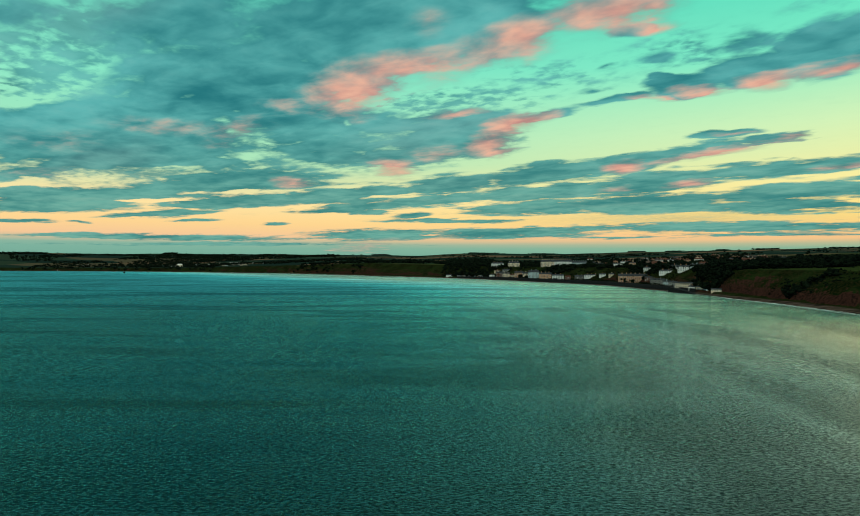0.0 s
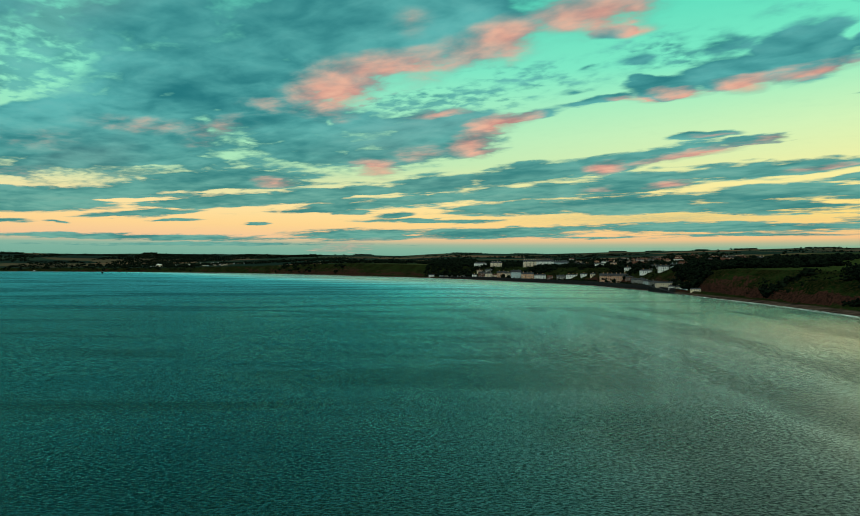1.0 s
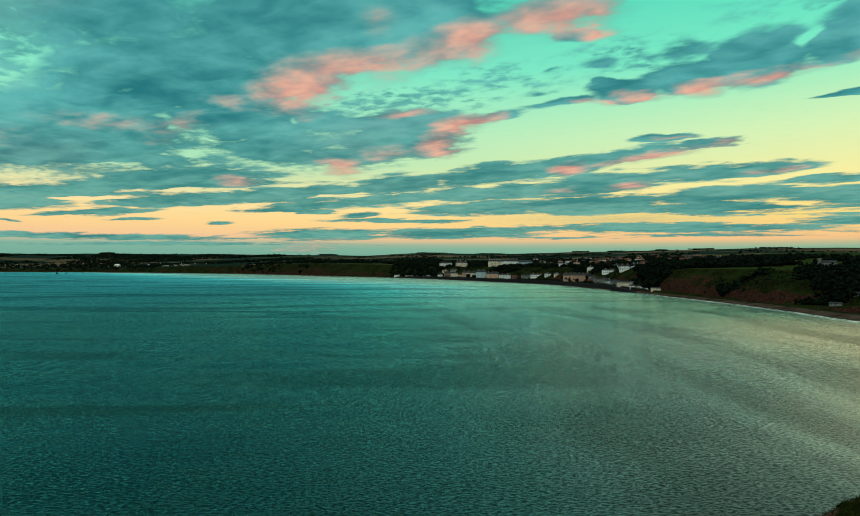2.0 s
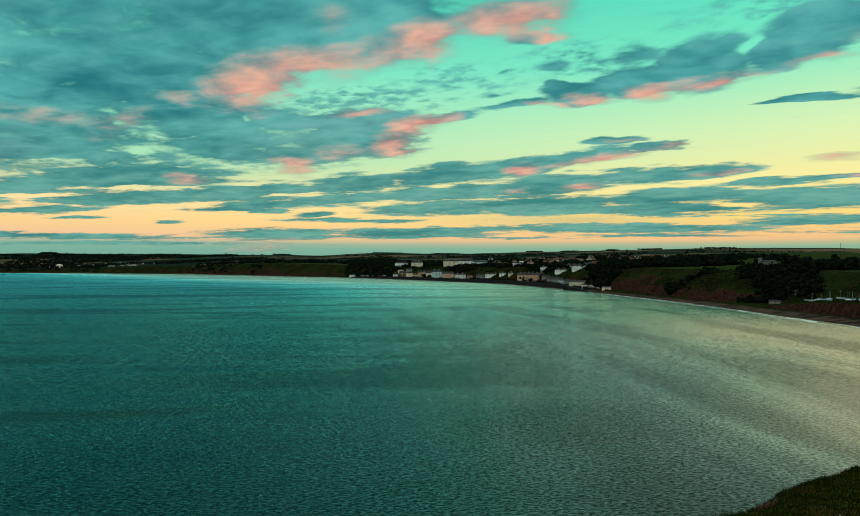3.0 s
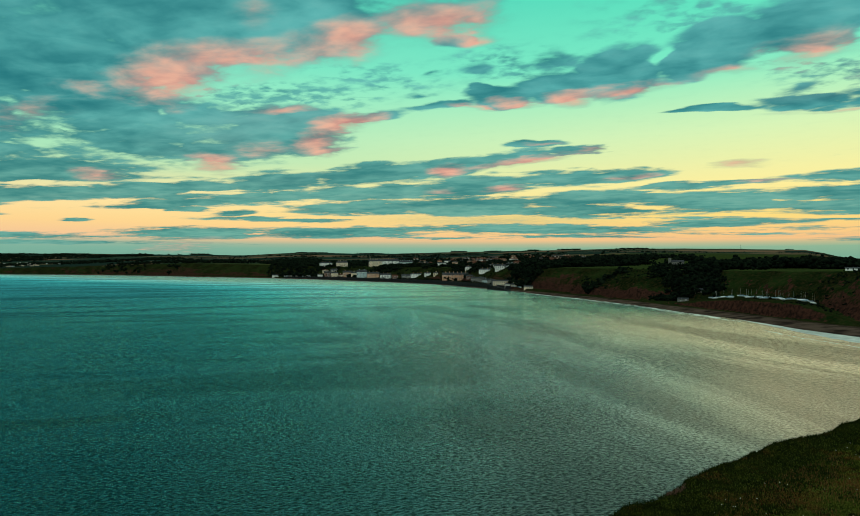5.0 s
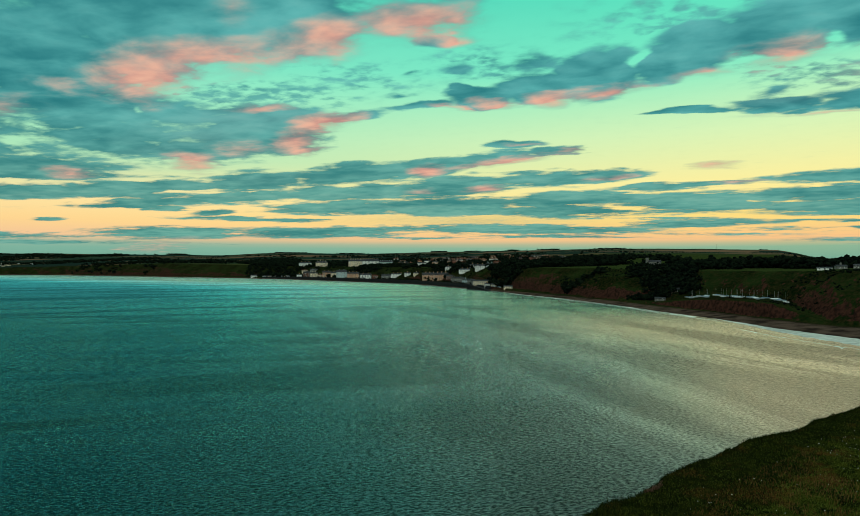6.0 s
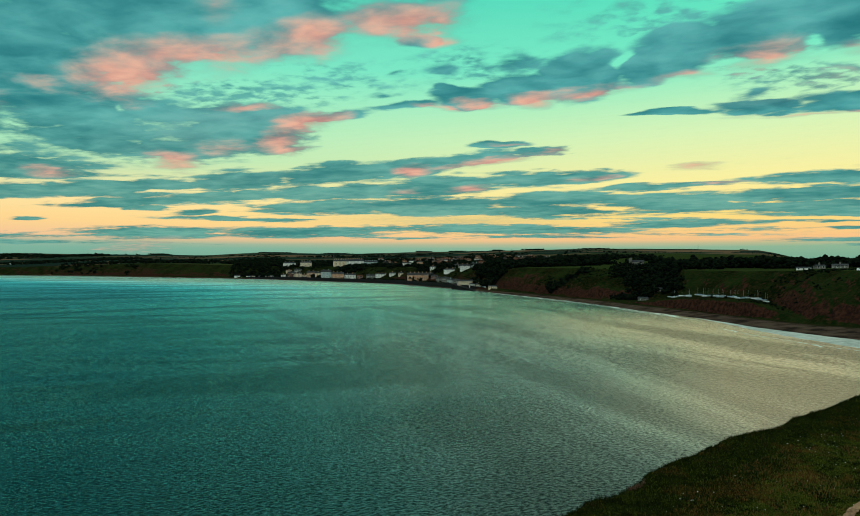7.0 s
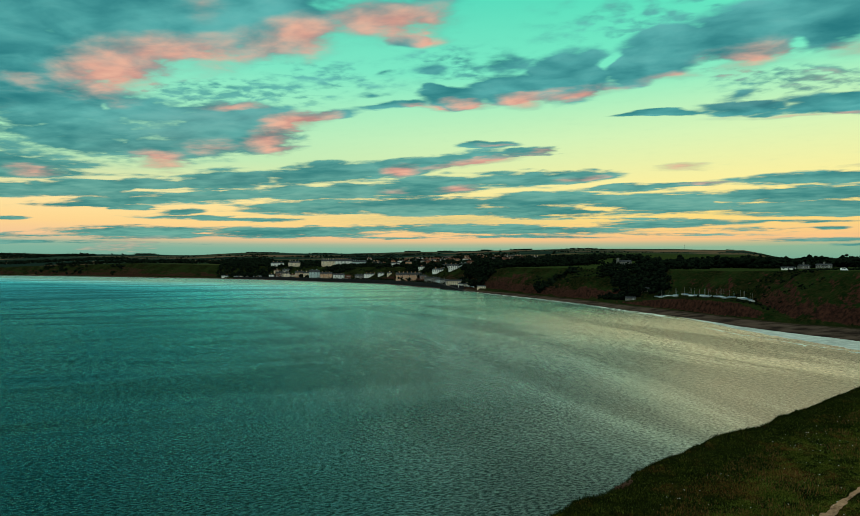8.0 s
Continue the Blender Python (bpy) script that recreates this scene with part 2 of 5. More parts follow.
def build_sky():
    world = bpy.data.worlds.new("dusk_sky")
    scene.world = world
    world.use_nodes = True
    g = Graph(world.node_tree)
    d = g.add("ShaderNodeTexCoord").outputs["Generated"]
    x, y, z = g.split(d)
    a = radians(10)
    ahead = g.math("ADD", g.math("MULTIPLY", x, math.sin(a)), g.math("MULTIPLY", y, math.cos(a)))
    side = g.math("SUBTRACT", g.math("MULTIPLY", x, math.cos(a)), g.math("MULTIPLY", y, math.sin(a)))
    far = g.math("MAXIMUM", ahead, 0.12)
    across = g.math("MULTIPLY", g.math("DIVIDE", side, far), 57.3)
    up = g.math("MULTIPLY", g.math("DIVIDE", z, far), 57.3)
    front = g.step(ahead, 0.15, 0.4)
    # the cloud layer, seen in perspective, drawn out along the wind
    flat = g.math("ADD", g.math("MAXIMUM", z, 0.0), 0.07)
    q = g.xyz(g.math("DIVIDE", x, flat), g.math("DIVIDE", y, flat), 0.0)
    turn = g.add("ShaderNodeMapping")
    turn.vector_type = "TEXTURE"
    for i, value in enumerate((q, (0, 0, 0), (0, 0, radians(-38)), (1.7, 1.0, 1.0))):
        g.put(turn.inputs[i], value)
    wind = turn.outputs[0]
    soft = g.noise(wind, 1.3, 5.0, 0.52, 0.3)
    loose = g.add("ShaderNodeMapping")
    loose.vector_type = "TEXTURE"
    for i, value in enumerate((q, (0, 0, 0), (0, 0, radians(-38)), (1.25, 1.0, 1.0))):
        g.put(loose.inputs[i], value)
    fine = g.noise(loose.outputs[0], 6.0, 4.0, 0.5, 0.25)
    cells = g.noise(loose.outputs[0], 15.0, 3.0, 0.5, 0.2)
    warp = g.vec("SUBTRACT", g.noise(wind, 3.6, 4.0, 0.52, 0.0, out=1), (0.5, 0.5, 0.5))
    height = g.step(up, 2.0, 18.0, 0.20, 1.0)
    push = g.vec("MULTIPLY", warp, g.xyz(g.math("MULTIPLY", height, 4.0), g.math("MULTIPLY", height, 2.6), 0.0))
    at = g.vec("ADD", g.xyz(across, up, 0.0), push)
    mass = g.math("MULTIPLY", strokes(g, at, (CLOUDS_A, CLOUDS_B, CLOUDS_C, CLOUDS_D, CLOUDS_E, CLOUDS_F, CLOUDS_G, CLOUDS_H,)), front)
    gaps = g.math("MULTIPLY", strokes(g, at, (GAPS_A, GAPS_B,)), front)
    mass = g.math("SUBTRACT", mass, gaps)
    blush = g.math("MULTIPLY", strokes(g, at, (BLUSH_A, BLUSH_B, BLUSH_C, BLUSH_D,)), front)
    # the layer goes on overhead and behind
    over = g.math("MULTIPLY", g.step(z, 0.38, 0.62), 0.42)
    behind = g.math("MULTIPLY", g.math("SUBTRACT", 1.0, front), 0.36)
    mass = g.math("MAXIMUM", mass, g.math("MAXIMUM", over, behind))
    veil = g.math("MULTIPLY", strokes(g, at, (VEILS_A,)), front)
    grain = g.math("ADD", g.math("MULTIPLY", g.math("SUBTRACT", soft, 0.5), 0.95), g.math("MULTIPLY", g.math("SUBTRACT", fine, 0.5), 0.8))
    grain = g.math("ADD", grain, g.math("MULTIPLY", g.math("SUBTRACT", cells, 0.5), 0.38))
    grain = g.math("MULTIPLY", grain, g.step(up, 2.0, 14.0, 0.85, 1.05))
    streak = g.noise(g.xyz(g.math("MULTIPLY", across, 0.06), g.math("SUBTRACT", g.math("MULTIPLY", up, 1.5), g.math("MULTIPLY", across, 0.03)), 0.0), 1.0, 5.0, 0.6, 0.2)
    grain = g.math("ADD", grain, g.math("MULTIPLY", g.math("SUBTRACT", streak, 0.5), g.step(up, 12.0, 5.0, 0.0, 1.5)))
    thick = g.math("ADD", mass, g.math("MULTIPLY", grain, g.step(mass, 0.02, 0.35, 0.35, 1.0)))
    core = g.step(thick, 0.08, 0.44)
    mottle = g.math("ADD", g.math("MULTIPLY", g.math("SUBTRACT", fine, 0.52), 1.5), g.math("MULTIPLY", g.math("SUBTRACT", cells, 0.5), 2.2))
    wisp = g.math("ADD", g.math("SUBTRACT", veil, g.math("MULTIPLY", gaps, 0.5)), g.math("MULTIPLY", mottle, g.math("MULTIPLY", g.step(veil, 0.0, 0.35), g.step(up, 5.0, 14.0, 0.15, 1.0))))
    cover = g.math("MAXIMUM", core, g.math("MULTIPLY", g.step(wisp, 0.0, 0.7), 0.85))
    # clear sky by height, brightest over the bay and towards the sunset
    level = g.math("DIVIDE", g.math("ARCTAN2", z, g.math("MAXIMUM", g.math("SQRT", g.math("ADD", g.math("MULTIPLY", x, x), g.math("MULTIPLY", y, y))), 0.001)), math.pi / 2)
    west = g.step(g.math("ARCTAN2", side, ahead), -0.7, 0.75)
    clear_w = g.ramp(level, [(0.0, srgb(110, 165, 145)), (0.0175, srgb(146, 184, 150)), (0.0232, srgb(250, 196, 136)), (0.045, srgb(255, 222, 128)), (0.075, srgb(255, 240, 158)), (0.125, srgb(218, 245, 184)), (0.19, srgb(122, 236, 198)), (0.27, srgb(76, 222, 188)), (0.45, srgb(36, 110, 112)), (1.0, srgb(22, 72, 80))])
    clear_e = g.ramp(level, [(0.0, srgb(110, 165, 145)), (0.019, srgb(128, 180, 160)), (0.0275, srgb(246, 200, 152)), (0.04, srgb(255, 214, 146)), (0.06, srgb(255, 228, 164)), (0.10, srgb(168, 230, 188)), (0.17, srgb(140, 234, 200)), (0.27, srgb(90, 205, 185)), (0.45, srgb(36, 105, 110)), (1.0, srgb(22, 72, 80))])
    clear = g.mix(west, clear_e, clear_w)
    low = g.step(up, 4.0, 17.0)
    dark = g.mix(low, srgb(60, 132, 128), srgb(38, 119, 125))
    pale = g.mix(low, srgb(110, 174, 158), srgb(94, 184, 180))
    body = g.mix(g.step(g.math("ADD", g.math("MULTIPLY", fine, 0.35), g.math("MULTIPLY", soft, 0.65)), 0.34, 0.66), dark, pale)
    warm = g.step(g.noise(wind, 0.9, 3.0, 0.5), 0.50, 0.74, 0.0, 0.24)
    body = g.mix(g.math("MULTIPLY", warm, low), body, srgb(140, 120, 122))
    glow = g.mix(g.step(fine, 0.3, 0.7), srgb(204, 142, 132), srgb(246, 182, 154))
    lit = g.step(g.math("ADD", blush, g.math("MULTIPLY", grain, g.step(blush, 0.0, 0.3, 0.0, 1.2))), 0.06, 1.10)
    cloud = g.mix(g.math("MULTIPLY", lit, 0.9), body, glow)
    cover = g.math("MAXIMUM", cover, g.math("MULTIPLY", lit, 0.8))
    sky = g.mix(cover, clear, cloud)
    # overhead and behind the view: a broken grey layer
    away = g.math("MAXIMUM", g.math("SUBTRACT", 1.0, front), g.step(z, 0.42, 0.7))
    grey = g.mix(g.step(soft, 0.35, 0.65), srgb(190, 222, 213), srgb(226, 246, 237))
    sky = g.mix(away, sky, grey)
    # below the horizon: the sea's own dark
    sky = g.mix(g.step(z, -0.06, -0.01), srgb(30, 80, 80), sky)
    back = g.add("ShaderNodeBackground", sky, 1.0)
    g.add("ShaderNodeOutputWorld", back.outputs[0])


build_sky()
sun = new("sun", bpy.data.lights.new("sun", "SUN"))
sun.data.energy, sun.data.angle, sun.data.color = 0.5, radians(12), (1.0, 0.72, 0.5)
sun.matrix_world = look((0, 0, 0), (-0.93, -0.36, -0.13))


# ---- materials ----
def material(name):
    m = bpy.data.materials.new(name)
    m.use_nodes = True
    return m, Graph(m.node_tree)


def finish(g, colour, rough=0.9, normal=None, metallic=0.0, ior=1.45, specular=0.3, gloss=None):
    b = g.add("ShaderNodeBsdfPrincipled")
    for key, value in (("Base Color", colour), ("Roughness", rough), ("Metallic", metallic), ("IOR", ior), ("Specular IOR Level", specular), ("Normal", normal), ("Specular Tint", gloss)):
        g.put(b.inputs[key], value)
    g.add("ShaderNodeOutputMaterial", b.outputs[0])


def worn(name, dark, light, scale, rough=0.85, bump=0.02, metallic=0.0, vary=0.25):
    """A surface with grain, broad stains and a shift of tone from piece to piece."""
    m, g = material(name)
    p = g.add("ShaderNodeNewGeometry").outputs["Position"]
    fine, broad = g.noise(p, scale, 5.0), g.noise(p, scale * 0.13, 3.0)
    f = g.math("ADD", g.math("MULTIPLY", fine, 0.6), g.math("MULTIPLY", broad, 0.4))
    colour = g.mix(g.step(f, 0.3, 0.7), dark, light)
    tone = g.math("MULTIPLY_ADD", g.add("ShaderNodeObjectInfo").outputs["Random"], vary, 1.0 - vary * 0.5)
    colour = g.vec("MULTIPLY", colour, g.xyz(tone, tone, tone))
    finish(g, colour, rough, g.bump(fine, 0.5, bump), metallic, 1.45, 0.5 if rough < 0.5 else 0.12)
    return m


def build_water():
    m, g = material("sea_water")
    p = g.add("ShaderNodeNewGeometry").outputs["Position"]
    x, y, _ = g.split(p)
    # distance off the beach, which runs north and then bends round to the west
    north = g.math("SUBTRACT", 350.0, x)
    west = g.math("SUBTRACT", 1028.0, g.math("ADD", g.math("MULTIPLY", x, 0.8), g.math("MULTIPLY", y, 0.6)))
    off = g.math("SMOOTH_MIN", north, west, 120.0)
    # lanes of smoother and rougher water: along the shore near it, slanting across the open bay outside
    by_shore = g.noise(g.xyz(g.math("MULTIPLY", off, 0.019), g.math("MULTIPLY", g.math("SUBTRACT", y, x), 0.0036), 0.0), 1.0, 4.0, 0.55, 0.7)
    slant = g.add("ShaderNodeMapping", p, (0, 0, 0), (0, 0, radians(-18)), (0.0034, 0.015, 1.0)).outputs[0]
    outside = g.noise(slant, 1.0, 4.0, 0.55, 0.7)
    swing = g.math("MAXIMUM", g.step(off, 210.0, 380.0), g.step(g.vec("LENGTH", p, None, 1), 480.0, 760.0))
    lanes = g.math("ADD", g.math("MULTIPLY", outside, swing), g.math("MULTIPLY", by_shore, g.math("SUBTRACT", 1.0, swing)))
    patches = g.noise(p, 0.0052, 4.0, 0.6, 0.8)
    off = g.math("ADD", off, g.math("MULTIPLY", g.math("SUBTRACT", patches, 0.5), 70.0))
    # the shallows go on round under the headland
    under = g.math("SUBTRACT", y, g.math("MULTIPLY", x, 0.45))
    under = g.math("MULTIPLY", g.step(under, 165.0, 55.0), g.step(x, 15.0, 150.0))
    off = g.math("SUBTRACT", off, g.math("MULTIPLY", under, 105.0))
    # chop runs across the wind; small waves near, longer ones told apart further out
    wave = g.add("ShaderNodeMapping", p, (0, 0, 0), (0, 0, radians(8)), (0.48, 1.0, 1.0)).outputs[0]
    chop = g.noise(wave, 1.25, 4.0, 0.62, 0.35)
    swell = g.noise(wave, 0.12, 3.0, 0.5, 0.6)
    r = g.vec("LENGTH", p, None, 1)
    # ripple only feeds the painted wave tones further down
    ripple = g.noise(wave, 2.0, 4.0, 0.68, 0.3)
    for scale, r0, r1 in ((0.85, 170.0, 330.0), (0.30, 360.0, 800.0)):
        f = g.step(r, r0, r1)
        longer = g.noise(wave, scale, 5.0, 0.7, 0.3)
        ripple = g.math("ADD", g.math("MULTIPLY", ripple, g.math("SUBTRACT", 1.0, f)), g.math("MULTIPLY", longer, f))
    shelter = g.step(off, 330.0, 90.0)
    far = g.step(r, 150.0, 1500.0)
    rough = g.math("ADD", g.math("MULTIPLY_ADD", far, 0.30, 0.12), g.step(lanes, 0.36, 0.64, -0.05, 0.06))
    rough = g.math("MULTIPLY", rough, g.math("MULTIPLY_ADD", shelter, -0.35, 1.0))
    calm = g.math("MULTIPLY_ADD", shelter, -0.70, 1.0)
    force = g.math("MULTIPLY", g.step(lanes, 0.36, 0.64, 0.7, 1.0), calm)
    n = g.bump(swell, g.math("MULTIPLY", calm, 0.3), 2.0)
    n = g.bump(chop, force, 0.9, n)
    # sand churned up towards the beach, clear deep water outside
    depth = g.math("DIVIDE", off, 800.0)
    # the inshore sand tone is raised as well, to carry part of the bright reflection
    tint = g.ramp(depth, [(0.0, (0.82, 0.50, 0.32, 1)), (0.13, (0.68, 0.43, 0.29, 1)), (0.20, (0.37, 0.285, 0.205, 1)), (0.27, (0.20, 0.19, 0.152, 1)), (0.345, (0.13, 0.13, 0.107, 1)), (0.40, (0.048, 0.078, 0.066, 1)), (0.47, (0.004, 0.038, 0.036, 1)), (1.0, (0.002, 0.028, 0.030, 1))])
    # gloss paints in reflected sky: warm and bright inshore, dim teal outside
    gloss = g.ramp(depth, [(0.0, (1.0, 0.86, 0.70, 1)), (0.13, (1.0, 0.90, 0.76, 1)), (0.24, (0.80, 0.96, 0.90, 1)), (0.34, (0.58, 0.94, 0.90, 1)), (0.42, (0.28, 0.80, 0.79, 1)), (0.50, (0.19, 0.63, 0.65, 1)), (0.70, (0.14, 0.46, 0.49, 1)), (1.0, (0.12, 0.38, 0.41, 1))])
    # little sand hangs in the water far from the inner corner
    sand_and_sheen = g.step(g.vec("DISTANCE", p, (300.0, 180.0, 0.0), 1), 360.0, 130.0)
    tint = g.mix(sand_and_sheen, g.vec("MULTIPLY", tint, (0.22, 0.42, 0.50)), tint)
    # the painted sheen cools and fades with it
    gloss = g.mix(sand_and_sheen, g.vec("MULTIPLY", gloss, (0.62, 0.95, 1.0)), gloss)
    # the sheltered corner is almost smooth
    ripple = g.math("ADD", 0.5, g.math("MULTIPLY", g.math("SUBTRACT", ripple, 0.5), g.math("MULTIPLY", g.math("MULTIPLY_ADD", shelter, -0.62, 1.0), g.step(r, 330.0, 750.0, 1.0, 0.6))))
    # crests pale, troughs deep in colour: wave light and shade painted into the tint
    crest_shading = g.math("MULTIPLY", g.step(ripple, 0.39, 0.61, 0.30, 1.75), g.step(lanes, 0.43, 0.61, 1.10, 0.70))
    tint = g.vec("MULTIPLY", tint, g.xyz(crest_shading, crest_shading, crest_shading))
    # likewise in the gloss colour: facet glints and dimmer lanes painted in
    facet_shading = g.math("MULTIPLY", g.step(ripple, 0.39, 0.61, 0.50, 1.65), g.step(lanes, 0.43, 0.61, 1.12, 0.66))
    gloss = g.vec("MULTIPLY", gloss, g.xyz(facet_shading, facet_shading, facet_shading))
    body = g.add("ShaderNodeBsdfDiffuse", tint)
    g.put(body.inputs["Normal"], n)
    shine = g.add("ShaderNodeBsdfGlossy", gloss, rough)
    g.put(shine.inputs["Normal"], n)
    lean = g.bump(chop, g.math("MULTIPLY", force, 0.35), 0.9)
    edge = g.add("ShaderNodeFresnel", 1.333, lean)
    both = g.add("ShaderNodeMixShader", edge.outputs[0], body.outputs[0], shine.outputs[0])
    g.add("ShaderNodeOutputMaterial", both.outputs[0])
    return m


def build_ground():
    m, g = material("coast_land")
    geo = g.add("ShaderNodeNewGeometry")
    p = geo.outputs["Position"]
    z = g.split(p)[2]
    nz = g.split(geo.outputs["Normal"])[2]
    grain, broad = g.noise(p, 0.35, 6.0, 0.62), g.noise(p, 0.03, 4.0, 0.6)
    cells = g.add("ShaderNodeTexVoronoi")
    cells.voronoi_dimensions = "2D"
    g.put(cells.inputs["Vector"], g.add("ShaderNodeMapping", p, (0, 0, 0), (0, 0, radians(25)), (0.0022, 0.0078, 1)).outputs[0])
    cells.inputs["Scale"].default_value = 1.0
    pick = g.split(cells.outputs["Color"])[0]
    # far greens lean to blue: distance haze put into the field colours
    field = g.ramp(pick, [(0.0, (0.011, 0.023, 0.018, 1)), (0.26, (0.024, 0.040, 0.025, 1)), (0.44, (0.13, 0.078, 0.047, 1)), (0.64, (0.013, 0.027, 0.020, 1)), (0.84, (0.075, 0.060, 0.035, 1))], "CONSTANT")
    grass = g.mix(g.step(broad, 0.35, 0.65), (0.002, 0.007, 0.002, 1), (0.009, 0.021, 0.005, 1))
    grass = g.mix(g.step(grain, 0.38, 0.68), grass, g.mix(0.5, grass, (0.040, 0.026, 0.010, 1)))
    clay = g.mix(g.step(grain, 0.3, 0.7), (0.010, 0.006, 0.005, 1), (0.055, 0.021, 0.014, 1))
    sand = g.mix(g.step(g.noise(p, 0.08, 5.0), 0.35, 0.65), (0.022, 0.015, 0.012, 1), (0.085, 0.056, 0.042, 1))
    meadow = g.mix(g.step(grain, 0.3, 0.7), (0.014, 0.026, 0.007, 1), (0.036, 0.048, 0.013, 1))
    level = g.math("MULTIPLY", g.step(nz, 0.985, 0.996), g.step(z, 30.0, 33.0))
    grass = g.mix(level, grass, meadow)
    r = g.vec("LENGTH", p, None, 1)
    land = g.mix(g.math("MULTIPLY", g.step(r, 2000.0, 2700.0), g.step(nz, 0.955, 0.985)), grass, field)
    bare = g.math("ADD", g.step(nz, 0.93, 0.72), g.math("MULTIPLY", g.math("SUBTRACT", broad, 0.5), 1.5))
    low = g.math("MULTIPLY", g.step(z, 16.0, 4.0), 0.2)
    low = g.math("ADD", low, g.math("MULTIPLY", g.step(z, 17.0, 9.0), g.step(g.split(p)[0], 330.0, 400.0, 0.0, 0.36)))
    land = g.mix(g.step(g.math("ADD", g.math("ADD", bare, low), g.math("MULTIPLY", g.math("SUBTRACT", grain, 0.5), 1.9)), 0.82, 1.14), land, clay)
    land = g.mix(g.step(g.math("ADD", z, g.math("MULTIPLY", grain, 1.2)), 3.0, 2.4), land, sand)
    finish(g, land, 0.95, g.bump(grain, 0.8, 1.2), 0.0, 1.45, 0.0)
    return m


def build_leaves(name, dark, light, scale):
    m, g = material(name)
    geo = g.add("ShaderNodeNewGeometry")
    n = g.noise(geo.outputs["Position"], scale, 5.0, 0.65)
    f = g.math("ADD", g.math("MULTIPLY", n, 0.7), g.math("MULTIPLY", geo.outputs["Random Per Island"], 0.5))
    finish(g, g.mix(g.step(f, 0.3, 0.85), dark, light), 0.9, g.bump(n, 0.9, 0.5), 0.0, 1.45, 0.0)
    return m


def build_turf():
    """Cliff-top turf: greens, sorrel reds and straw."""
    m, g = material("cliff_top_turf")
    geo = g.add("ShaderNodeNewGeometry")
    p = geo.outputs["Position"]
    fine, mid, broad = g.noise(p, 6.0, 5.0, 0.7), g.noise(p, 1.3, 5.0, 0.65), g.noise(p, 0.33, 4.0, 0.6)
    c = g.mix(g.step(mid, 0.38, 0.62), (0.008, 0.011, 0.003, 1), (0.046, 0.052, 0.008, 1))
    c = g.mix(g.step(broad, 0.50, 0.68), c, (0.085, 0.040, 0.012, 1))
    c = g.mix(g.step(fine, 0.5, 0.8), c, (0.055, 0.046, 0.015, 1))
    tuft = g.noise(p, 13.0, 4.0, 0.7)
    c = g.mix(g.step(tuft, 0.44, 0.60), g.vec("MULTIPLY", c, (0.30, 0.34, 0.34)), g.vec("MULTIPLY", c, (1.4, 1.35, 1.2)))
    finish(g, c, 0.95, g.bump(fine, 1.0, 0.12), 0.0, 1.45, 0.0)
    return m


WATER, LAND = build_water(), build_ground()
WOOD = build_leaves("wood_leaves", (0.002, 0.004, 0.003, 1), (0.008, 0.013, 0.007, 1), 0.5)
TURF = build_turf()
BLADE = build_leaves("grass_blades", (0.010, 0.024, 0.003, 1), (0.135, 0.175, 0.026, 1), 0.7)
BRACKEN = build_leaves("edge_plants", (0.005, 0.009, 0.002, 1), (0.020, 0.027, 0.006, 1), 0.4)
SORREL = build_leaves("dry_stems", (0.08, 0.024, 0.009, 1), (0.22, 0.115, 0.04, 1), 0.9)
PETAL = worn("flower_white", (0.70, 0.70, 0.60, 1), (0.85, 0.85, 0.78, 1), 20.0, 0.7, 0.001)
EARTH = worn("trodden_earth", (0.09, 0.045, 0.026, 1), (0.36, 0.20, 0.115, 1), 7.0, 0.95, 0.06)
CLAY = worn("red_clay", (0.035, 0.017, 0.011, 1), (0.085, 0.038, 0.024, 1), 1.5, 0.95, 0.10)
FOAM = worn("sea_foam", (0.27, 0.28, 0.25, 1), (0.66, 0.66, 0.60, 1), 0.25, 0.6, 0.05)
STONE = worn("wet_sea_wall", (0.003, 0.003, 0.004, 1), (0.009, 0.009, 0.009, 1), 0.4, 0.9, 0.1)
WHITE = worn("white_render", (0.74, 0.70, 0.65, 1), (0.88, 0.85, 0.80, 1), 0.5, 0.8, 0.02)
CREAM = worn("cream_render", (0.62, 0.46, 0.31, 1), (0.82, 0.65, 0.46, 1), 0.5, 0.8, 0.02)
PALE = worn("pale_blue_render", (0.34, 0.44, 0.46, 1), (0.52, 0.62, 0.62, 1), 0.5, 0.8, 0.02)
BUFF = worn("buff_brick", (0.44, 0.22, 0.125, 1), (0.62, 0.34, 0.205, 1), 0.8, 0.9, 0.03)
BRICK = worn("red_brick", (0.09, 0.038, 0.026, 1), (0.17, 0.07, 0.045, 1), 0.8, 0.9, 0.03)
GREY = worn("grey_stone", (0.11, 0.105, 0.095, 1), (0.22, 0.205, 0.18, 1), 0.6, 0.9, 0.05)
SLATE = worn("slate_roof", (0.018, 0.020, 0.023, 1), (0.055, 0.055, 0.06, 1), 0.9, 0.8, 0.03)
TILE = worn("red_tile_roof", (0.06, 0.022, 0.015, 1), (0.13, 0.046, 0.028, 1), 0.9, 0.9, 0.03)
METAL = worn("aluminium_mast", (0.22, 0.23, 0.23, 1), (0.35, 0.36, 0.36, 1), 3.0, 0.35, 0.002, 0.8)
HULL = worn("white_gelcoat", (0.66, 0.68, 0.68, 1), (0.82, 0.83, 0.82, 1), 1.5, 0.25, 0.002)
